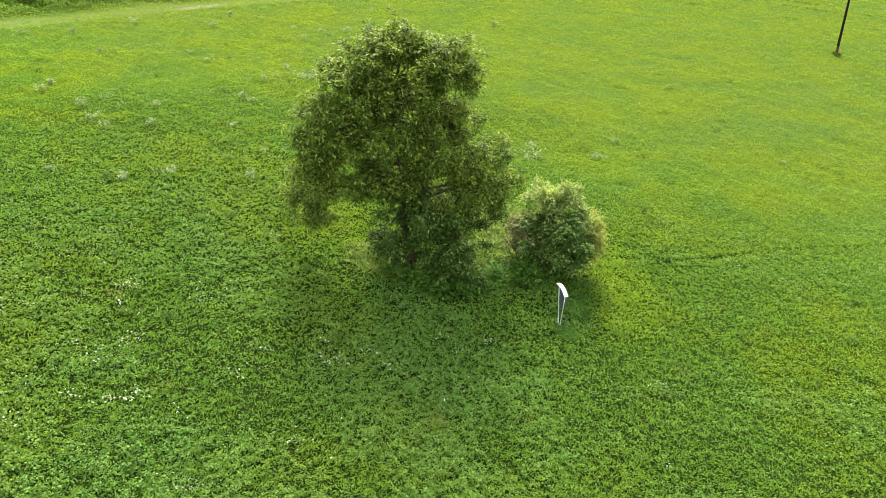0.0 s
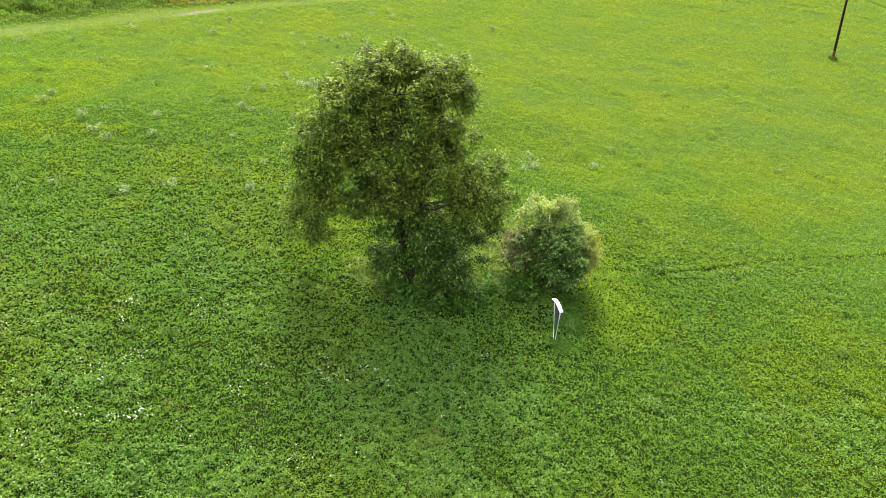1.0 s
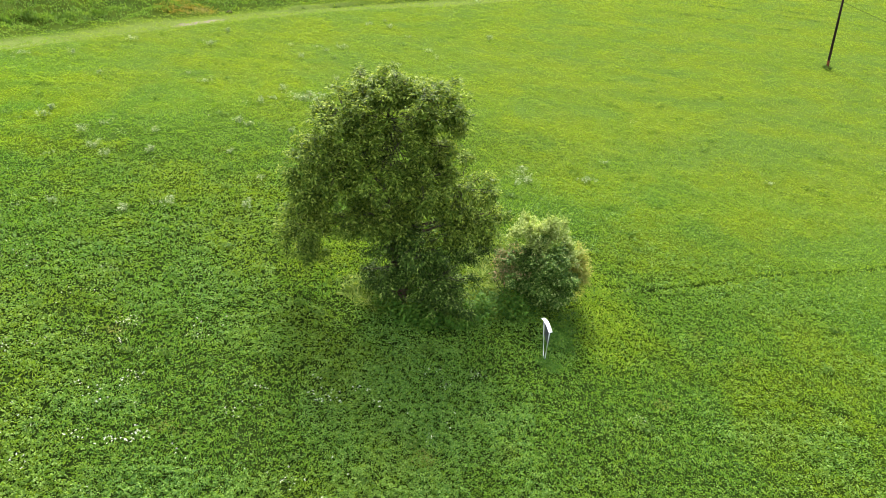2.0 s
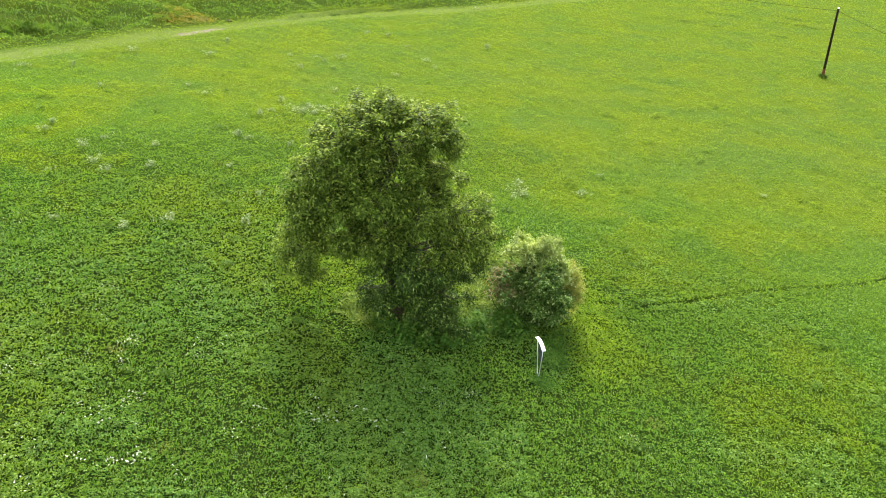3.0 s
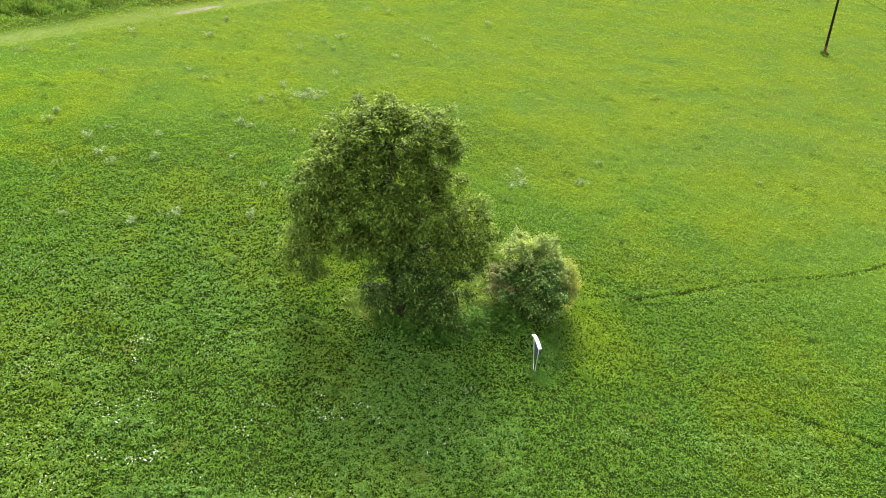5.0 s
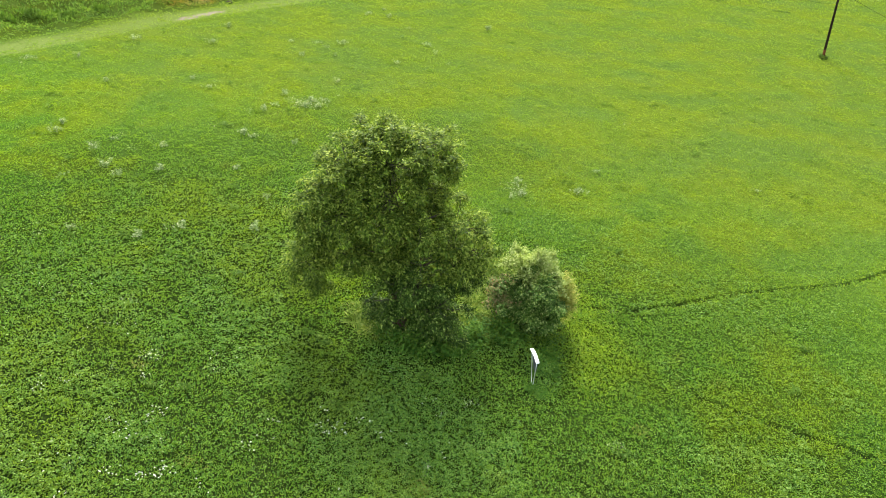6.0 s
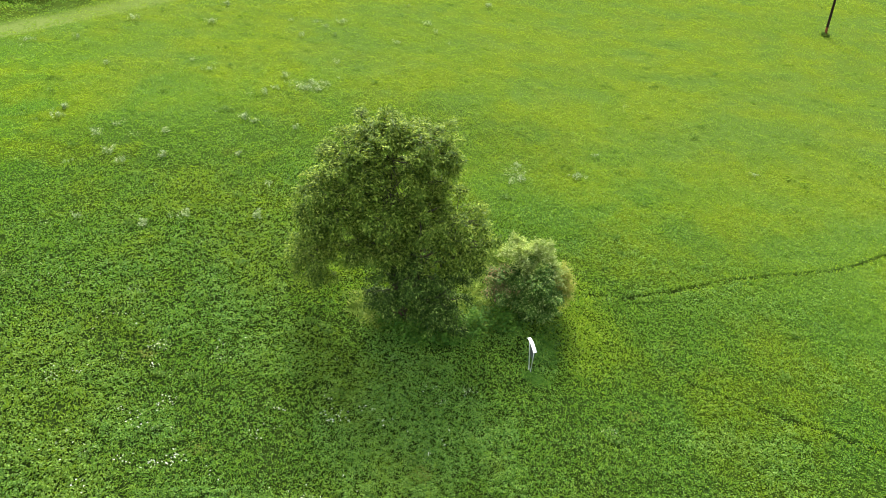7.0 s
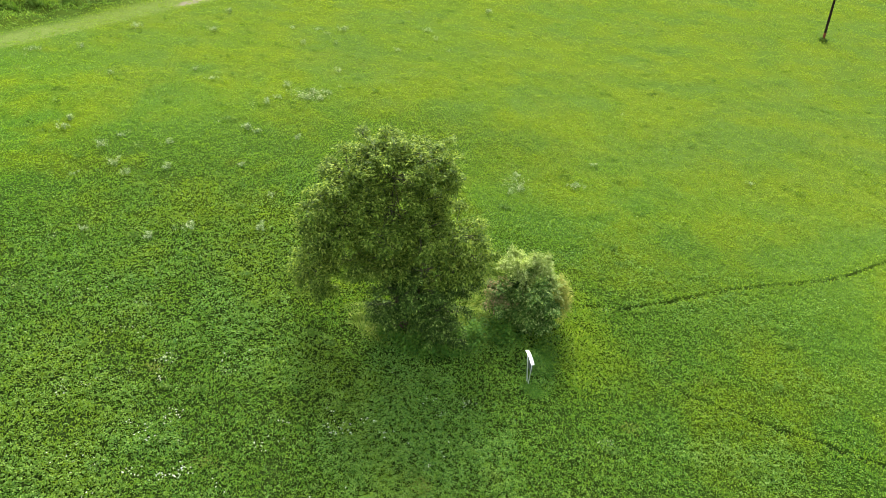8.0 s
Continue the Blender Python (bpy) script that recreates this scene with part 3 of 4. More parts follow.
# ---- information board ----
def build_board():
    x0, y0 = 4.41, 21.55
    z0 = float(ground_z(x0, y0))
    board = thing("information_board", x0, y0, z0, "slim information board with a curved white roof on steel legs", "sign")
    inv = Matrix.Translation((-x0, -y0, -z0))
    far, near = Vector((4.315, 21.98, 0.42)), Vector((4.485, 21.12, 0.37))
    run = near - far
    across = Vector((-run.y, run.x, 0)).normalized()
    bm = bmesh.new()
    rings = []
    for k in range(13):
        t = k / 12
        c = far + run * t + Vector((0, 0, 0.16 * math.sin(math.pi * (0.12 + 0.76 * t)) - 0.07))
        rings.append([bm.verts.new(c + across * s * 0.072 + Vector((0, 0, h))) for s, h in ((-1, 0.0), (1, 0.0), (1, 0.022), (-1, 0.022))])
    for a, b2 in zip(rings[:-1], rings[1:]):
        for s in range(4):
            bm.faces.new((a[s], a[(s + 1) % 4], b2[(s + 1) % 4], b2[s]))
    bm.faces.new(rings[0]), bm.faces.new(list(reversed(rings[-1])))
    bmesh.ops.recalc_face_normals(bm, faces=bm.faces)
    part("roof", bm, M_WHITE, board, "curved white sheet-metal roof").matrix_local = inv
    foot = Vector((4.40, 21.58, z0))
    for top, off in ((far + run * 0.12 + Vector((0, 0, 0.03)), 0.06), (far + run * 0.9 + Vector((0, 0, 0.03)), -0.05)):
        base = foot + run.normalized() * -off - Vector((0, 0, 0.2))
        v, f = tube([base, base.lerp(top, 0.5), top], [0.018] * 3, 8)
        part("leg", solid("leg", v, f), M_STEEL, board, "galvanised steel leg").matrix_local = inv
    u0, u1 = far + run * 0.16, far + run * 0.9
    low0, low1 = foot.lerp(far + run * 0.12, 0.52), foot.lerp(far + run * 0.9, 0.52)
    bm = bmesh.new()
    out = across * -0.03 if across.x < 0 else across * 0.03
    quad = [u0 + Vector((0, 0, 0.03)), u1 + Vector((0, 0, 0.02)), low1, low0]
    a = [bm.verts.new(p + out) for p in quad]
    b2 = [bm.verts.new(p + out * 2) for p in quad]
    bm.faces.new(a), bm.faces.new(list(reversed(b2)))
    for s in range(4):
        bm.faces.new((a[s], b2[s], b2[(s + 1) % 4], a[(s + 1) % 4]))
    bmesh.ops.recalc_face_normals(bm, faces=bm.faces)
    part("panel", bm, M_BOARD, board, "dark flat panel").matrix_local = inv


build_board()


# ---- utility pole with its cable ----
def build_pole():
    x, y = 41.69, 73.5
    z = float(ground_z(x, y))
    pole = thing("utility_pole", x, y, z, "dark tarred wooden utility pole with a pale cap", "pole")
    inv = Matrix.Translation((-x, -y, -z))
    top = Vector((41.49, 73.5, 5.35))
    v, f = tube([(x, y, z - 0.4), (x, y, z), Vector((x, y, z)).lerp(top, 0.5), top], [0.14, 0.135, 0.12, 0.105], 14, 0.01)
    part("shaft", solid("shaft", v, f), M_POLE, pole).matrix_local = inv
    low = Vector((x, y, z))
    v, f = tube([low - Vector((0, 0, 0.3)), low.lerp(top, 0.04), low.lerp(top, 0.13)], [0.142, 0.14, 0.136], 14, 0.01)
    part("foot", solid("foot", v, f), M_POLEFOOT, pole, "reddish-brown worn foot").matrix_local = inv
    v, f = tube([top - Vector((0, 0, 0.02)), top + Vector((0, 0, 0.07)), top + Vector((0, 0, 0.11))], [0.108, 0.098, 0.04], 12)
    part("cap", solid("cap", v, f), M_CAP, pole, "pale metal cap").matrix_local = inv
    for way, drop in (((-0.30, 0.954), 0.055), ((0.10, -0.995), 0.15)):
        p = []
        for k in range(25):
            s = 2.0 * k
            p.append(Vector((top.x + way[0] * s, top.y + way[1] * s, top.z - 0.25 - drop * s + drop * s * s / 60)))
        v, f = tube(p, [0.016] * 25, 6)
        part("cable", solid("cable", v, f), M_WIRE, pole, "thin black sagging cable").matrix_local = inv


build_pole()


# ---- grass, clover and other small growth ----
def scatter(n, gen, r0, r1, spread=49):
    """Places over the meadow, thinning out evenly with distance."""
    r = np.exp(gen.uniform(math.log(r0), math.log(r1), n))
    a = np.radians(gen.uniform(-spread, spread, n))
    return 1 + r * np.sin(a), r * np.cos(a), r


def off_things(x, y):
    return slit_at(x, y) < 0.35


def hummock_at(x, y):
    """Small cushions that the growth forms, from 0 to 1."""
    return field(x, y, 0.17, 71) * 0.55 + field(x, y, 0.34, 72) * 0.45


def strew(name, n, mat, seed, label, length, width, lean, r0, r1, sheen=0.5, where=None, size0=20.0, category="grass", rise=0.0, spread=49, tuft=0.14, grow=0.45, gaps=0.0, cushion=1.0):
    gen = np.random.default_rng(seed)
    x, y, r = scatter(n, gen, r0, r1, spread)
    keep = off_things(x, y)
    if where is not None:
        keep &= where(x, y, gen)
    hummock = hummock_at(x / cushion, y / cushion)
    keep &= gen.random(n) > gaps * (1 - smooth(hummock, 0.28, 0.52))
    x, y, r, hummock = x[keep], y[keep], r[keep], hummock[keep]
    n = len(x)
    k = np.maximum(0.85, (r / size0) ** grow)
    wind = 6.28 * field(x, y, 2.2, seed) * 1.6
    a = wind + gen.normal(size=n) * 1.3
    t = np.radians(gen.uniform(lean[0], lean[1], n))
    along = np.stack([np.cos(a) * np.sin(t), np.sin(a) * np.sin(t), np.cos(t)], -1)
    up = np.stack([gen.normal(size=n) * sheen, gen.normal(size=n) * sheen, np.ones(n)], -1)
    tall = 0.7 + 0.7 * field(x, y, 0.9, seed + 1)
    L = gen.uniform(*length, n) * k * tall
    if gaps:        # leaves face outward from their cushion
        up[:, 0] -= 4.5 * tuft * (hummock_at(x / cushion + 0.03, y / cushion) - hummock_at(x / cushion - 0.03, y / cushion)) / 0.06
        up[:, 1] -= 4.5 * tuft * (hummock_at(x / cushion, y / cushion + 0.03) - hummock_at(x / cushion, y / cushion - 0.03)) / 0.06
    z = ground_z(x, y) + (rise * gen.random(n) * tall + tuft * (np.clip(1.25 - r / 55, 0.15, 1) if cushion < 2 else 1) * smooth(hummock, 0.3, 0.75)) * np.minimum(k, 1.6) - 0.01
    me = leaf_mesh(name, np.stack([x, y, z], -1), along, up, L, gen.uniform(*width, n) * k)
    me.materials.append(mat)
    return tagged(new(name, me), label, category, kind="stuff")


def clover_here(x, y, gen):
    p = 0.15 + 0.85 * smooth(field(x, y, 6.0, 51) * 0.6 + field(x, y, 1.7, 52) * 0.4 + np.maximum(0.016 * (2 - x), -0.03), 0.46, 0.60)
    p = p * np.where(((x + 4.2) / 3.2) ** 2 + ((y - 27.0) / 4.0) ** 2 < 0.7 + 0.6 * field(x, y, 1.2, 53), 0.12, 1.0)     # yellow grass beside the tree
    p = p * np.where(((x + 2.8) / 1.1) ** 2 + ((y - 24.2) / 1.2) ** 2 < 1.0, 0.06, 1.0)       # lodged grass
    p = p * np.where((x > 5.6) & (x < 9 + 1.5 * field(x, y, 1.5, 54)) & (y > 19.5) & (y < 30), 0.15, 1.0)
    return (gen.random(len(x)) < p) & (from_line(x, y, TRACK) < -1.6) & (gen.random(len(x)) < 1 - smooth(np.hypot(x - 1, y), 17, 45))


def not_bank(x, y, gen):
    s = from_line(x, y, TRACK)
    bare = (s > -1.4) & (s < 1.4) & (gen.random(len(x)) < 0.4)
    return ~bare & (bare_at(x, y) < 0.4)


def near_sward(x, y, gen):
    fade = 1 - smooth(np.hypot(x - 1, y), 28, 66)
    return not_bank(x, y, gen) & (gen.random(len(x)) < fade)


def far_sward(x, y, gen):
    fade = smooth(np.hypot(x - 1, y), 18, 42) * np.where(from_line(x, y, TRACK) > 2.0 + 1.5 * field(x, y, 2, 4), 0.0, 1.0)
    return not_bank(x, y, gen) & (gen.random(len(x)) < fade)


strew("meadow_grass", 480000, M_GRASS, 11, "short green meadow grass", (0.07, 0.15), (0.022, 0.040), (25, 88), 11, 66, where=near_sward, sheen=0.9, gaps=0.5, cushion=0.7)
strew("far_meadow_grass", 520000, M_FARGRASS, 14, "short yellow-green meadow grass", (0.075, 0.14), (0.034, 0.056), (36, 84), 20, 170, where=far_sward, size0=40.0, grow=0.75, tuft=0.2, gaps=0.6, cushion=2.2)
strew("clover", 560000, M_CLOVER, 12, "low dark green clover among the grass", (0.046, 0.080), (0.038, 0.066), (50, 110), 11, 46, where=clover_here, rise=0.08, sheen=0.55, category="clover", tuft=0.17, gaps=0.62, cushion=0.7)
strew("surrounding_grass", 150000, M_FARGRASS, 15, "meadow grass further round", (0.09, 0.19), (0.024, 0.045), (25, 85), 0.2, 60, where=lambda x, y, g: ((np.abs(np.degrees(np.arctan2(x - 1, y))) > 48.5) | (np.hypot(x - 1, y) < 11)) & (from_line(x, y, TRACK) < -1.6), spread=180, size0=14.0, grow=0.6)
strew("bank_grass", 420000, M_BANK, 13, "rough taller grass on the bank above the track", (0.15, 0.30), (0.06, 0.10), (15, 75), 50, 135, where=lambda x, y, g: (from_line(x, y, TRACK) > 1.9 + 1.5 * field(x, y, 2, 4)) & (x < 12), size0=75.0, tuft=0.6, gaps=0.5, cushion=4.5)


def patch(name, mat, seed, label, category, spots, per_m2, length, width, lean, swirl=1.0, rise=0.0):
    """Growth in rounded patches: spots of x, y, half-width, half-depth."""
    gen = np.random.default_rng(seed)
    X, Y = [], []
    for cx, cy, rx, ry in spots:
        n = int(per_m2 * math.pi * rx * ry)
        a, k = gen.uniform(0, 6.283, n), np.sqrt(gen.random(n)) * (1 + 0.25 * gen.normal(size=n))
        X.append(cx + rx * k * np.cos(a)), Y.append(cy + ry * k * np.sin(a))
    x, y = np.concatenate(X), np.concatenate(Y)
    n = len(x)
    a = 12.0 * field(x, y, 1.6, seed) * swirl + gen.normal(size=n) * (0.45 if swirl else 3)
    t = np.radians(gen.uniform(*lean, n))
    along = np.stack([np.cos(a) * np.sin(t), np.sin(a) * np.sin(t), np.cos(t)], -1)
    up = np.stack([gen.normal(size=n) * 0.5, gen.normal(size=n) * 0.5, np.ones(n)], -1)
    z = ground_z(x, y) + rise * gen.random(n) * (0.4 + field(x, y, 0.5, seed + 3))
    me = leaf_mesh(name, np.stack([x, y, z], -1), along, up, gen.uniform(*length, n), gen.uniform(*width, n))
    me.materials.append(mat)
    return tagged(new(name, me), label, category, kind="stuff")


def fringe(name, mat, seed, label, lines, per_m, half, length, width, lean):
    """Growth along bent lines, thicker in some stretches than in others."""
    gen = np.random.default_rng(seed)
    X, Y = [], []
    for line in lines:
        for (ax, ay), (bx, by) in zip(line[:-1], line[1:]):
            run = math.hypot(bx - ax, by - ay)
            t = gen.random(int(run * per_m))
            o = gen.normal(size=len(t)) * half
            X.append(ax + (bx - ax) * t - (by - ay) / run * o), Y.append(ay + (by - ay) * t + (bx - ax) / run * o)
    x, y = np.concatenate(X), np.concatenate(Y)
    keep = (gen.random(len(x)) < smooth(field(x, y, 1.4, seed), 0.25, 0.7)) & (slit_at(x, y) < 0.3)
    x, y = x[keep], y[keep]
    n = len(x)
    a, t = gen.uniform(0, 6.283, n), np.radians(gen.uniform(*lean, n))
    along = np.stack([np.cos(a) * np.sin(t), np.sin(a) * np.sin(t), np.cos(t)], -1)
    up = np.stack([gen.normal(size=n) * 0.5, gen.normal(size=n) * 0.5, np.ones(n)], -1)
    me = leaf_mesh(name, np.stack([x, y, ground_z(x, y)], -1), along, up, gen.uniform(*length, n), gen.uniform(*width, n))
    me.materials.append(mat)
    return tagged(new(name, me), label, "grass", kind="stuff")


fringe("furrow_grass", M_YELLOWGRASS, 92, "longer grass hanging over the edges of the furrows", [FURROW_A, FURROW_B], 60, 0.30, (0.14, 0.26), (0.025, 0.045), (20, 75))
fringe("terrace_grass", M_TUFT, 93, "darker grass along the little steps of the far slope",
       [[(36, 107.5), (43.3, 103.8), (49, 101.1), (53.2, 98), (62.2, 97)], [(42.5, 86.3), (45.3, 84.6), (46.6, 82.8), (48.6, 81.3)], [(49.5, 115), (48.8, 106.9), (52, 104.1), (58, 102)], [(30, 99), (38, 95.5), (46, 92)]],
       26, 0.22, (0.2, 0.38), (0.05, 0.09), (20, 75))
# dark blades draw the shadow of the bank's edge
fringe("step_shade_grass", M_TUFT, 94, "grass along the little step above the track, dark for its edge shadow", [SCARP], 40, 0.18, (0.2, 0.4), (0.05, 0.09), (20, 75))
rr = random.Random(29)
ripples = []
while len(ripples) < 420:
    r, a = math.exp(rr.uniform(math.log(22), math.log(100))), math.radians(rr.uniform(-38, 36))
    x, y = 1 + r * math.sin(a), r * math.cos(a)
    if float(from_line(np.array(x), np.array(y), TRACK)) < -2.5 and math.hypot(x, y - 25) > 7:
        half, tilt = rr.uniform(0.15, 0.45) * (r / 30) ** 0.5, rr.uniform(-0.5, 0.25)
        ripples.append([(x - half, y - half * tilt), (x, y + rr.uniform(-0.08, 0.08)), (x + half, y + half * tilt)])
fringe("ripple_grass", M_RIPPLE, 95, "short darker wisps of grass in small ridges over the meadow", ripples, 40, 0.10, (0.14, 0.26), (0.035, 0.06), (20, 75))
patch("lodged_grass", M_LODGED, 81, "long pale grass lying flat round tree and shrub", "grass",
      [(-2.9, 24.5, 0.9, 0.8), (-2.3, 23.6, 0.7, 0.6), (2.6, 26.6, 1.0, 1.3), (2.9, 29.0, 1.5, 1.6), (1.9, 25.4, 0.8, 0.9), (2.3, 25.0, 0.8, 1.0), (2.7, 24.3, 0.6, 0.7)],
      700, (0.18, 0.36), (0.024, 0.042), (40, 88), 1.0, 0.32)
patch("rank_grass", M_NETTLE, 86, "long mid-green grass about the board and shrub", "grass",
      [(5.3, 23.3, 0.7, 0.9), (5.6, 24.4, 0.6, 0.7), (5.1, 22.4, 0.6, 0.6), (4.45, 21.35, 0.45, 0.28), (4.9, 21.0, 0.5, 0.3)], 420, (0.16, 0.32), (0.022, 0.04), (40, 85), 1.0, 0.16)
patch("long_grass", M_NETTLE, 96, "long green grass bent over round the foot of the board", "grass", [(4.42, 21.38, 0.28, 0.14), (4.75, 21.2, 0.45, 0.22)], 260, (0.28, 0.48), (0.022, 0.04), (30, 75), 1.0, 0.05)
# yellower grass, its colour also brightened for the sunlight on these strips
patch("yellow_grass", M_YELLOWGRASS, 90, "yellow-green grass beside tree and shrub, brightened for the sun there", "grass",
      [(7.2, 26.0, 1.0, 2.6), (6.9, 22.6, 0.8, 1.6), (-4.3, 26.0, 1.4, 1.6), (-5.2, 28.0, 1.3, 1.4), (7.6, 24.4, 1.7, 3.2)], 150, (0.08, 0.16), (0.022, 0.038), (30, 85), 1.0, 0.14)
patch("nettles", M_NETTLE, 82, "leafy green nettles at the foot of the tree", "nettles",
      [(-1.0, 22.9, 0.9, 0.55), (-0.1, 22.7, 0.9, 0.5), (0.9, 22.9, 0.9, 0.5), (1.7, 23.6, 0.8, 0.7), (2.5, 24.2, 0.7, 0.7), (-1.9, 23.4, 0.5, 0.4), (3.2, 24.2, 0.7, 0.7), (3.8, 23.9, 0.6, 0.5)],
      420, (0.12, 0.21), (0.055, 0.095), (50, 120), 0.0, 0.75)
patch("dry_patches", M_DRIED, 83, "small dried brownish patches of grass", "grass",
      [(-7.9, 16.1, 0.55, 0.3), (-0.1, 15.9, 0.5, 0.45), (-11.3, 20.3, 0.4, 0.25), (8.6, 19.5, 0.35, 0.3), (13.0, 22.8, 0.5, 0.3)], 240, (0.08, 0.15), (0.02, 0.035), (40, 85), 1.0, 0.18)


# ---- grey-green weeds standing about the meadow ----
def weed_mesh(seed, height, spread):
    """Upright stalks with narrow grey leaves and a pale top."""
    gen = np.random.default_rng(seed)
    n = 380
    stalks = gen.normal(size=(14, 2)) * spread * 0.55
    lean = gen.normal(size=(14, 2)) * 0.22
    tall = height * gen.uniform(0.55, 1.1, 14)
    k = gen.integers(0, 14, n)
    h = gen.random(n) ** 0.6 * tall[k]
    base = np.column_stack([stalks[k] + lean[k] * h[:, None] + gen.normal(size=(n, 2)) * 0.03, h])
    a = gen.uniform(0, 6.283, n)
    out = np.stack([np.cos(a), np.sin(a), gen.uniform(0.1, 1.4, n)], -1)
    return leaf_mesh("foliage", base, out, np.tile([0, 0, 1.0], (n, 1)) + gen.normal(size=(n, 3)) * 0.5, gen.uniform(0.05, 0.12, n), gen.uniform(0.016, 0.034, n))


WEEDS = [(-24.0, 40.8), (-23.8, 39.6), (-20.6, 37.5), (-20.2, 39.2), (-19.1, 35.7), (-16.0, 35.8), (-17.1, 38.9), (-18.0, 34.6), (-20.8, 34.2), (-17.9, 28.9), (-14.6, 28.9),
         (-13.0, 30.1), (-9.3, 30.6), (-9.5, 34.0), (-12.0, 37.0), (-12.8, 41.9), (-12.1, 41.7), (-12.5, 46.1), (-11.9, 47.3), (-9.9, 47.7), (-9.6, 48.8), (-9.0, 47.9), (-9.3, 41.2)]
WEEDS += [(-17.5, 49.4), (-19.1, 51.0), (-24.6, 48.5), (-26.9, 59.3), (-28.9, 53.3), (-31.8, 51.8), (-20.3, 60.0), (-20.4, 65.7), (-13.8, 62.9), (-12.2, 58.9), (-11.5, 63.2), (-10.6, 62.2),
          (-9.4, 60.0), (-9.2, 63.7), (-8.3, 53.4), (-8.1, 75.0), (-6.6, 77.8), (-5.7, 74.8), (-3.5, 71.1), (-0.5, 63.7), (-1.3, 65.8), (-3.9, 59.6)]
WEEDS += [(5.2, 39.4), (5.3, 37.8), (4.7, 37.1), (9.3, 38.8), (10.9, 41.9), (4.9, 73.2), (4.3, 95.5), (-11.7, 49.5), (-8.7, 49.1), (22.0, 41.7)]
protos = []
for k, (h, sp) in enumerate(((0.42, 0.24), (0.34, 0.34), (0.48, 0.20), (0.30, 0.40), (0.38, 0.28))):
    w = weed_mesh(300 + k, h, sp)
    w.materials.append(M_WEED)
    protos.append(w)
wr = random.Random(5)
for k, (x, y) in enumerate(WEEDS):
    ob = new("weed")
    leaves = tagged(new("foliage", protos[k % 5]), kind="stuff")
    leaves.parent = ob
    sc = wr.uniform(0.65, 1.15) * (1.0 + max(0, y - 35) * 0.006)
    ob.matrix_world = pose(x, y, float(ground_z(x, y)) + 0.02, 0, 0, wr.uniform(0, 360)) @ Matrix.Diagonal((sc, sc, sc, 1))
    tagged(ob, "pale grey-green weed standing above the meadow grass", "weed", "weeds in the meadow")

# ---- white flower heads among the clover ----
FLOWERS = [(-14.1, 18.6, 0.45, 9), (-13.4, 18.8, 0.35, 6), (-11.0, 19.7, 0.4, 9), (-11.1, 20.7, 0.5, 9), (-9.8, 18.0, 0.45, 10), (-10.8, 17.3, 0.4, 6), (-10.4, 16.8, 0.4, 8), (-10.3, 15.3, 0.4, 9)]
FLOWERS += [(-9.4, 15.3, 0.3, 9), (-8.6, 15.6, 0.4, 14), (-8.9, 15.3, 0.25, 6), (-5.6, 18.0, 0.35, 6), (-3.7, 17.9, 0.35, 9), (-3.2, 17.9, 0.4, 13), (-2.5, 18.5, 0.35, 7), (-1.4, 18.1, 0.35, 5)]
FLOWERS += [(-6.3, 16.7, 0.4, 5), (-11.4, 14.1, 0.5, 6), (-7.4, 15.2, 0.5, 4), (-3.9, 18.7, 0.25, 3), (1.6, 19.8, 0.15, 3), (-0.1, 19.9, 0.5, 4), (-9.8, 17.6, 0.3, 5), (-5.8, 17.1, 0.5, 4)]
FLOWERS += [(-13.0, 22.0, 1.2, 10), (-16.5, 24.0, 1.5, 10), (-10.2, 47.5, 1.0, 14), (-4.0, 15.0, 1.5, 8), (-12.5, 15.5, 1.2, 8), (0.8, 17.5, 1.0, 4), (-8.2, 20.8, 1.0, 7)]
gen = np.random.default_rng(91)
fx = np.concatenate([gen.normal(x, r * 0.55, n) for x, y, r, n in FLOWERS])
fy = np.concatenate([gen.normal(y, r * 0.4, n) for x, y, r, n in FLOWERS])
fz = ground_z(fx, fy) + gen.uniform(0.22, 0.29, len(fx))
q = 5
a = gen.uniform(0, 6.283, len(fx) * q)
base = np.repeat(np.stack([fx, fy, fz], -1), q, 0) + gen.normal(size=(len(a), 3)) * 0.012
me = leaf_mesh("white_flowers", base, np.stack([np.cos(a), np.sin(a), gen.uniform(-0.1, 0.5, len(a))], -1), np.tile([0, 0, 1.0], (len(a), 1)) + gen.normal(size=(len(a), 3)) * 0.3, gen.uniform(0.021, 0.040, len(a)), gen.uniform(0.016, 0.031, len(a)))
me.materials.append(M_FLOWER)
tagged(new("white_flowers", me), "small white flower heads scattered in clusters through the clover", "flowers", kind="stuff")

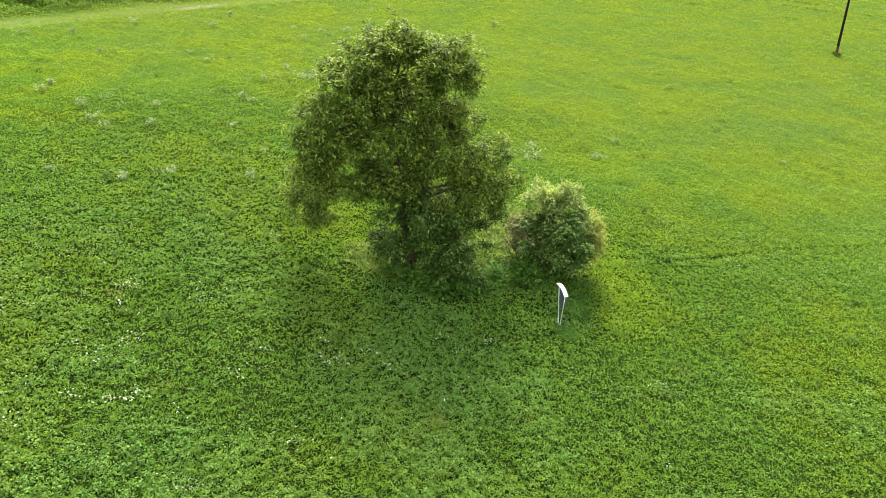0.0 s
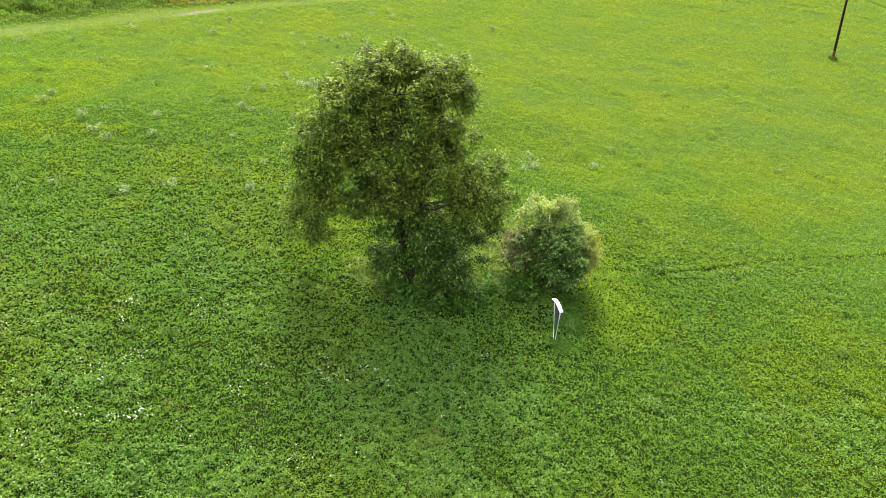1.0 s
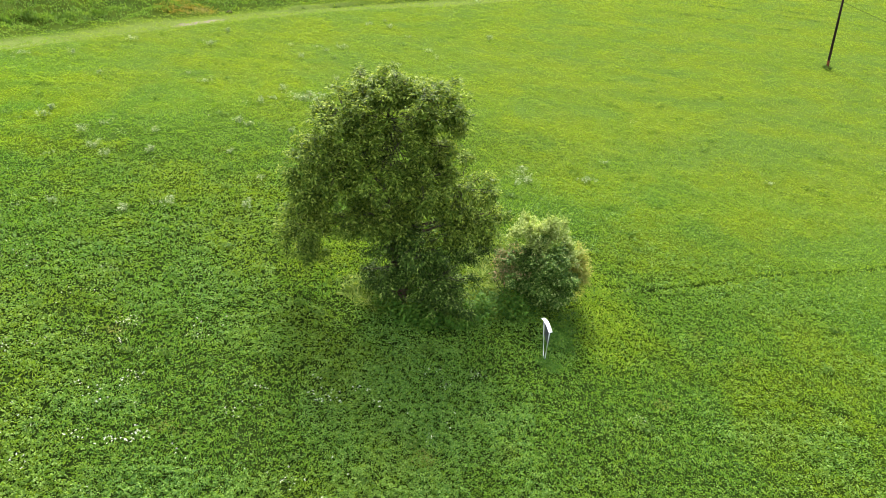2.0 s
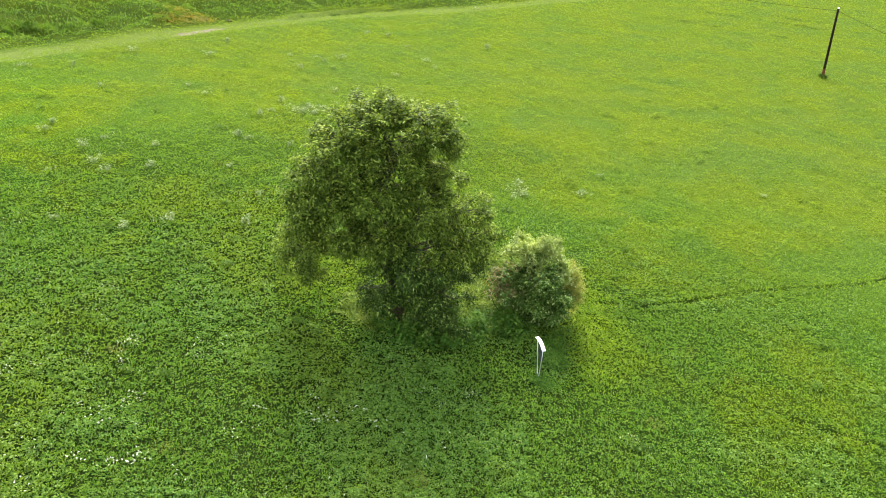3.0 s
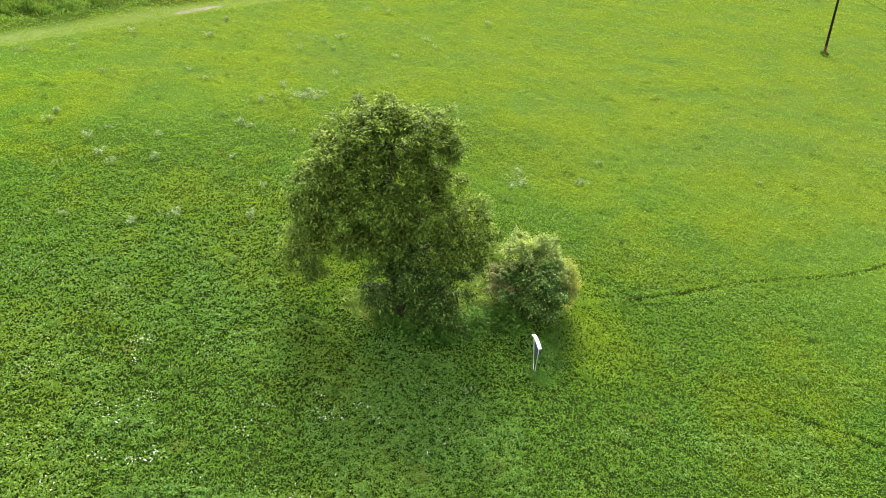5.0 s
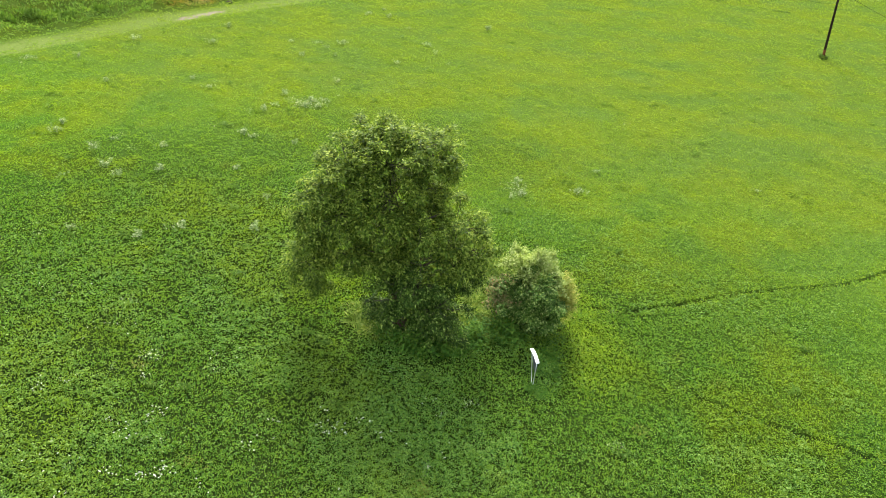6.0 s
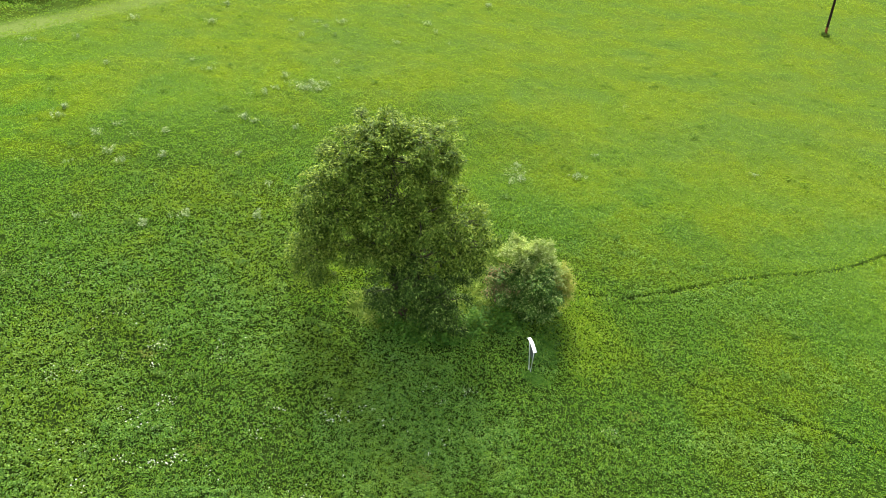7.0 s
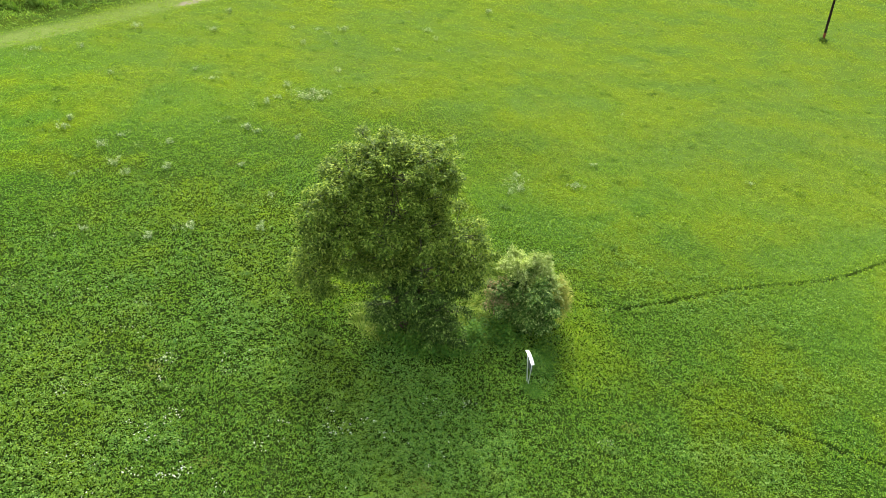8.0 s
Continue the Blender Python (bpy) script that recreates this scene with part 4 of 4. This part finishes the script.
# ---- molehill beside the track ----
mx, my = -23.1, 75.2
bm = bmesh.new()
bmesh.ops.create_icosphere(bm, subdivisions=3, radius=0.32)
for v in bm.verts:
    v.co.z = v.co.z * 0.55
    v.co *= 1 + 0.25 * (noise.noise(v.co * 4.0))
hill = part("molehill", bm, M_SOIL)
hill.location = (mx, my, float(ground_z(mx, my)) + 0.05)
tagged(hill, "small dark heap of loose soil beside the track", "molehill")

# ---- rank tuft left standing round the pole, and bleached grass on the bank ----
patch("pole_tuft", M_TUFT, 84, "dark rank grass left standing round the foot of the pole", "grass", [(41.65, 73.4, 0.38, 0.36)], 520, (0.25, 0.5), (0.05, 0.09), (10, 60), 0.0, 0.15)
patch("bleached_grass", M_RUST, 85, "yellow-brown bleached grass above the bare earth", "grass", [(-27.2, 73.2, 1.6, 1.6), (-25.6, 74.4, 1.4, 1.2), (-28.6, 72.0, 1.2, 1.0), (-27.6, 75.0, 2.0, 1.2)], 75, (0.15, 0.28), (0.05, 0.08), (40, 85), 1.0, 0.35)
patch("tussocks", M_RIPPLE, 87, "dark tussocks along the foot of the bank", "grass",
      [(-38.6, 60.3, 1.3, 0.5), (-36.6, 61.8, 1.4, 0.5), (-34.8, 63.4, 1.1, 0.5), (-40.5, 58.6, 1.3, 0.5), (-33.0, 66.5, 0.8, 0.4)], 150, (0.3, 0.6), (0.06, 0.11), (10, 60), 0.0, 0.35)
tr = random.Random(17)
spots = []
while len(spots) < 90:
    r, a = math.exp(tr.uniform(math.log(14), math.log(75))), math.radians(tr.uniform(-40, 34))
    x, y = 1 + r * math.sin(a), r * math.cos(a)
    if float(from_line(np.array(x), np.array(y), TRACK)) < -2.5 and tr.random() < 0.55 - 0.02 * x:
        spots.append((x, y, tr.uniform(0.12, 0.42), tr.uniform(0.1, 0.28)))
# darker leaves added to draw the small shadows between hummocks
patch("hummock_shade_leaves", M_RIPPLE, 88, "scattered darker broad leaves standing in for hummock shadows in the meadow", "plants", spots[:50], 300, (0.10, 0.2), (0.05, 0.09), (35, 100), 0.0, 0.22)
patch("pale_herbs", M_WEED, 89, "scattered pale feathery herbs in the meadow", "plants", spots[50:] + [(-9.8, 48.2, 1.5, 0.9), (5.1, 38.2, 0.7, 0.9)], 170, (0.06, 0.14), (0.02, 0.04), (10, 80), 0.0, 0.3)
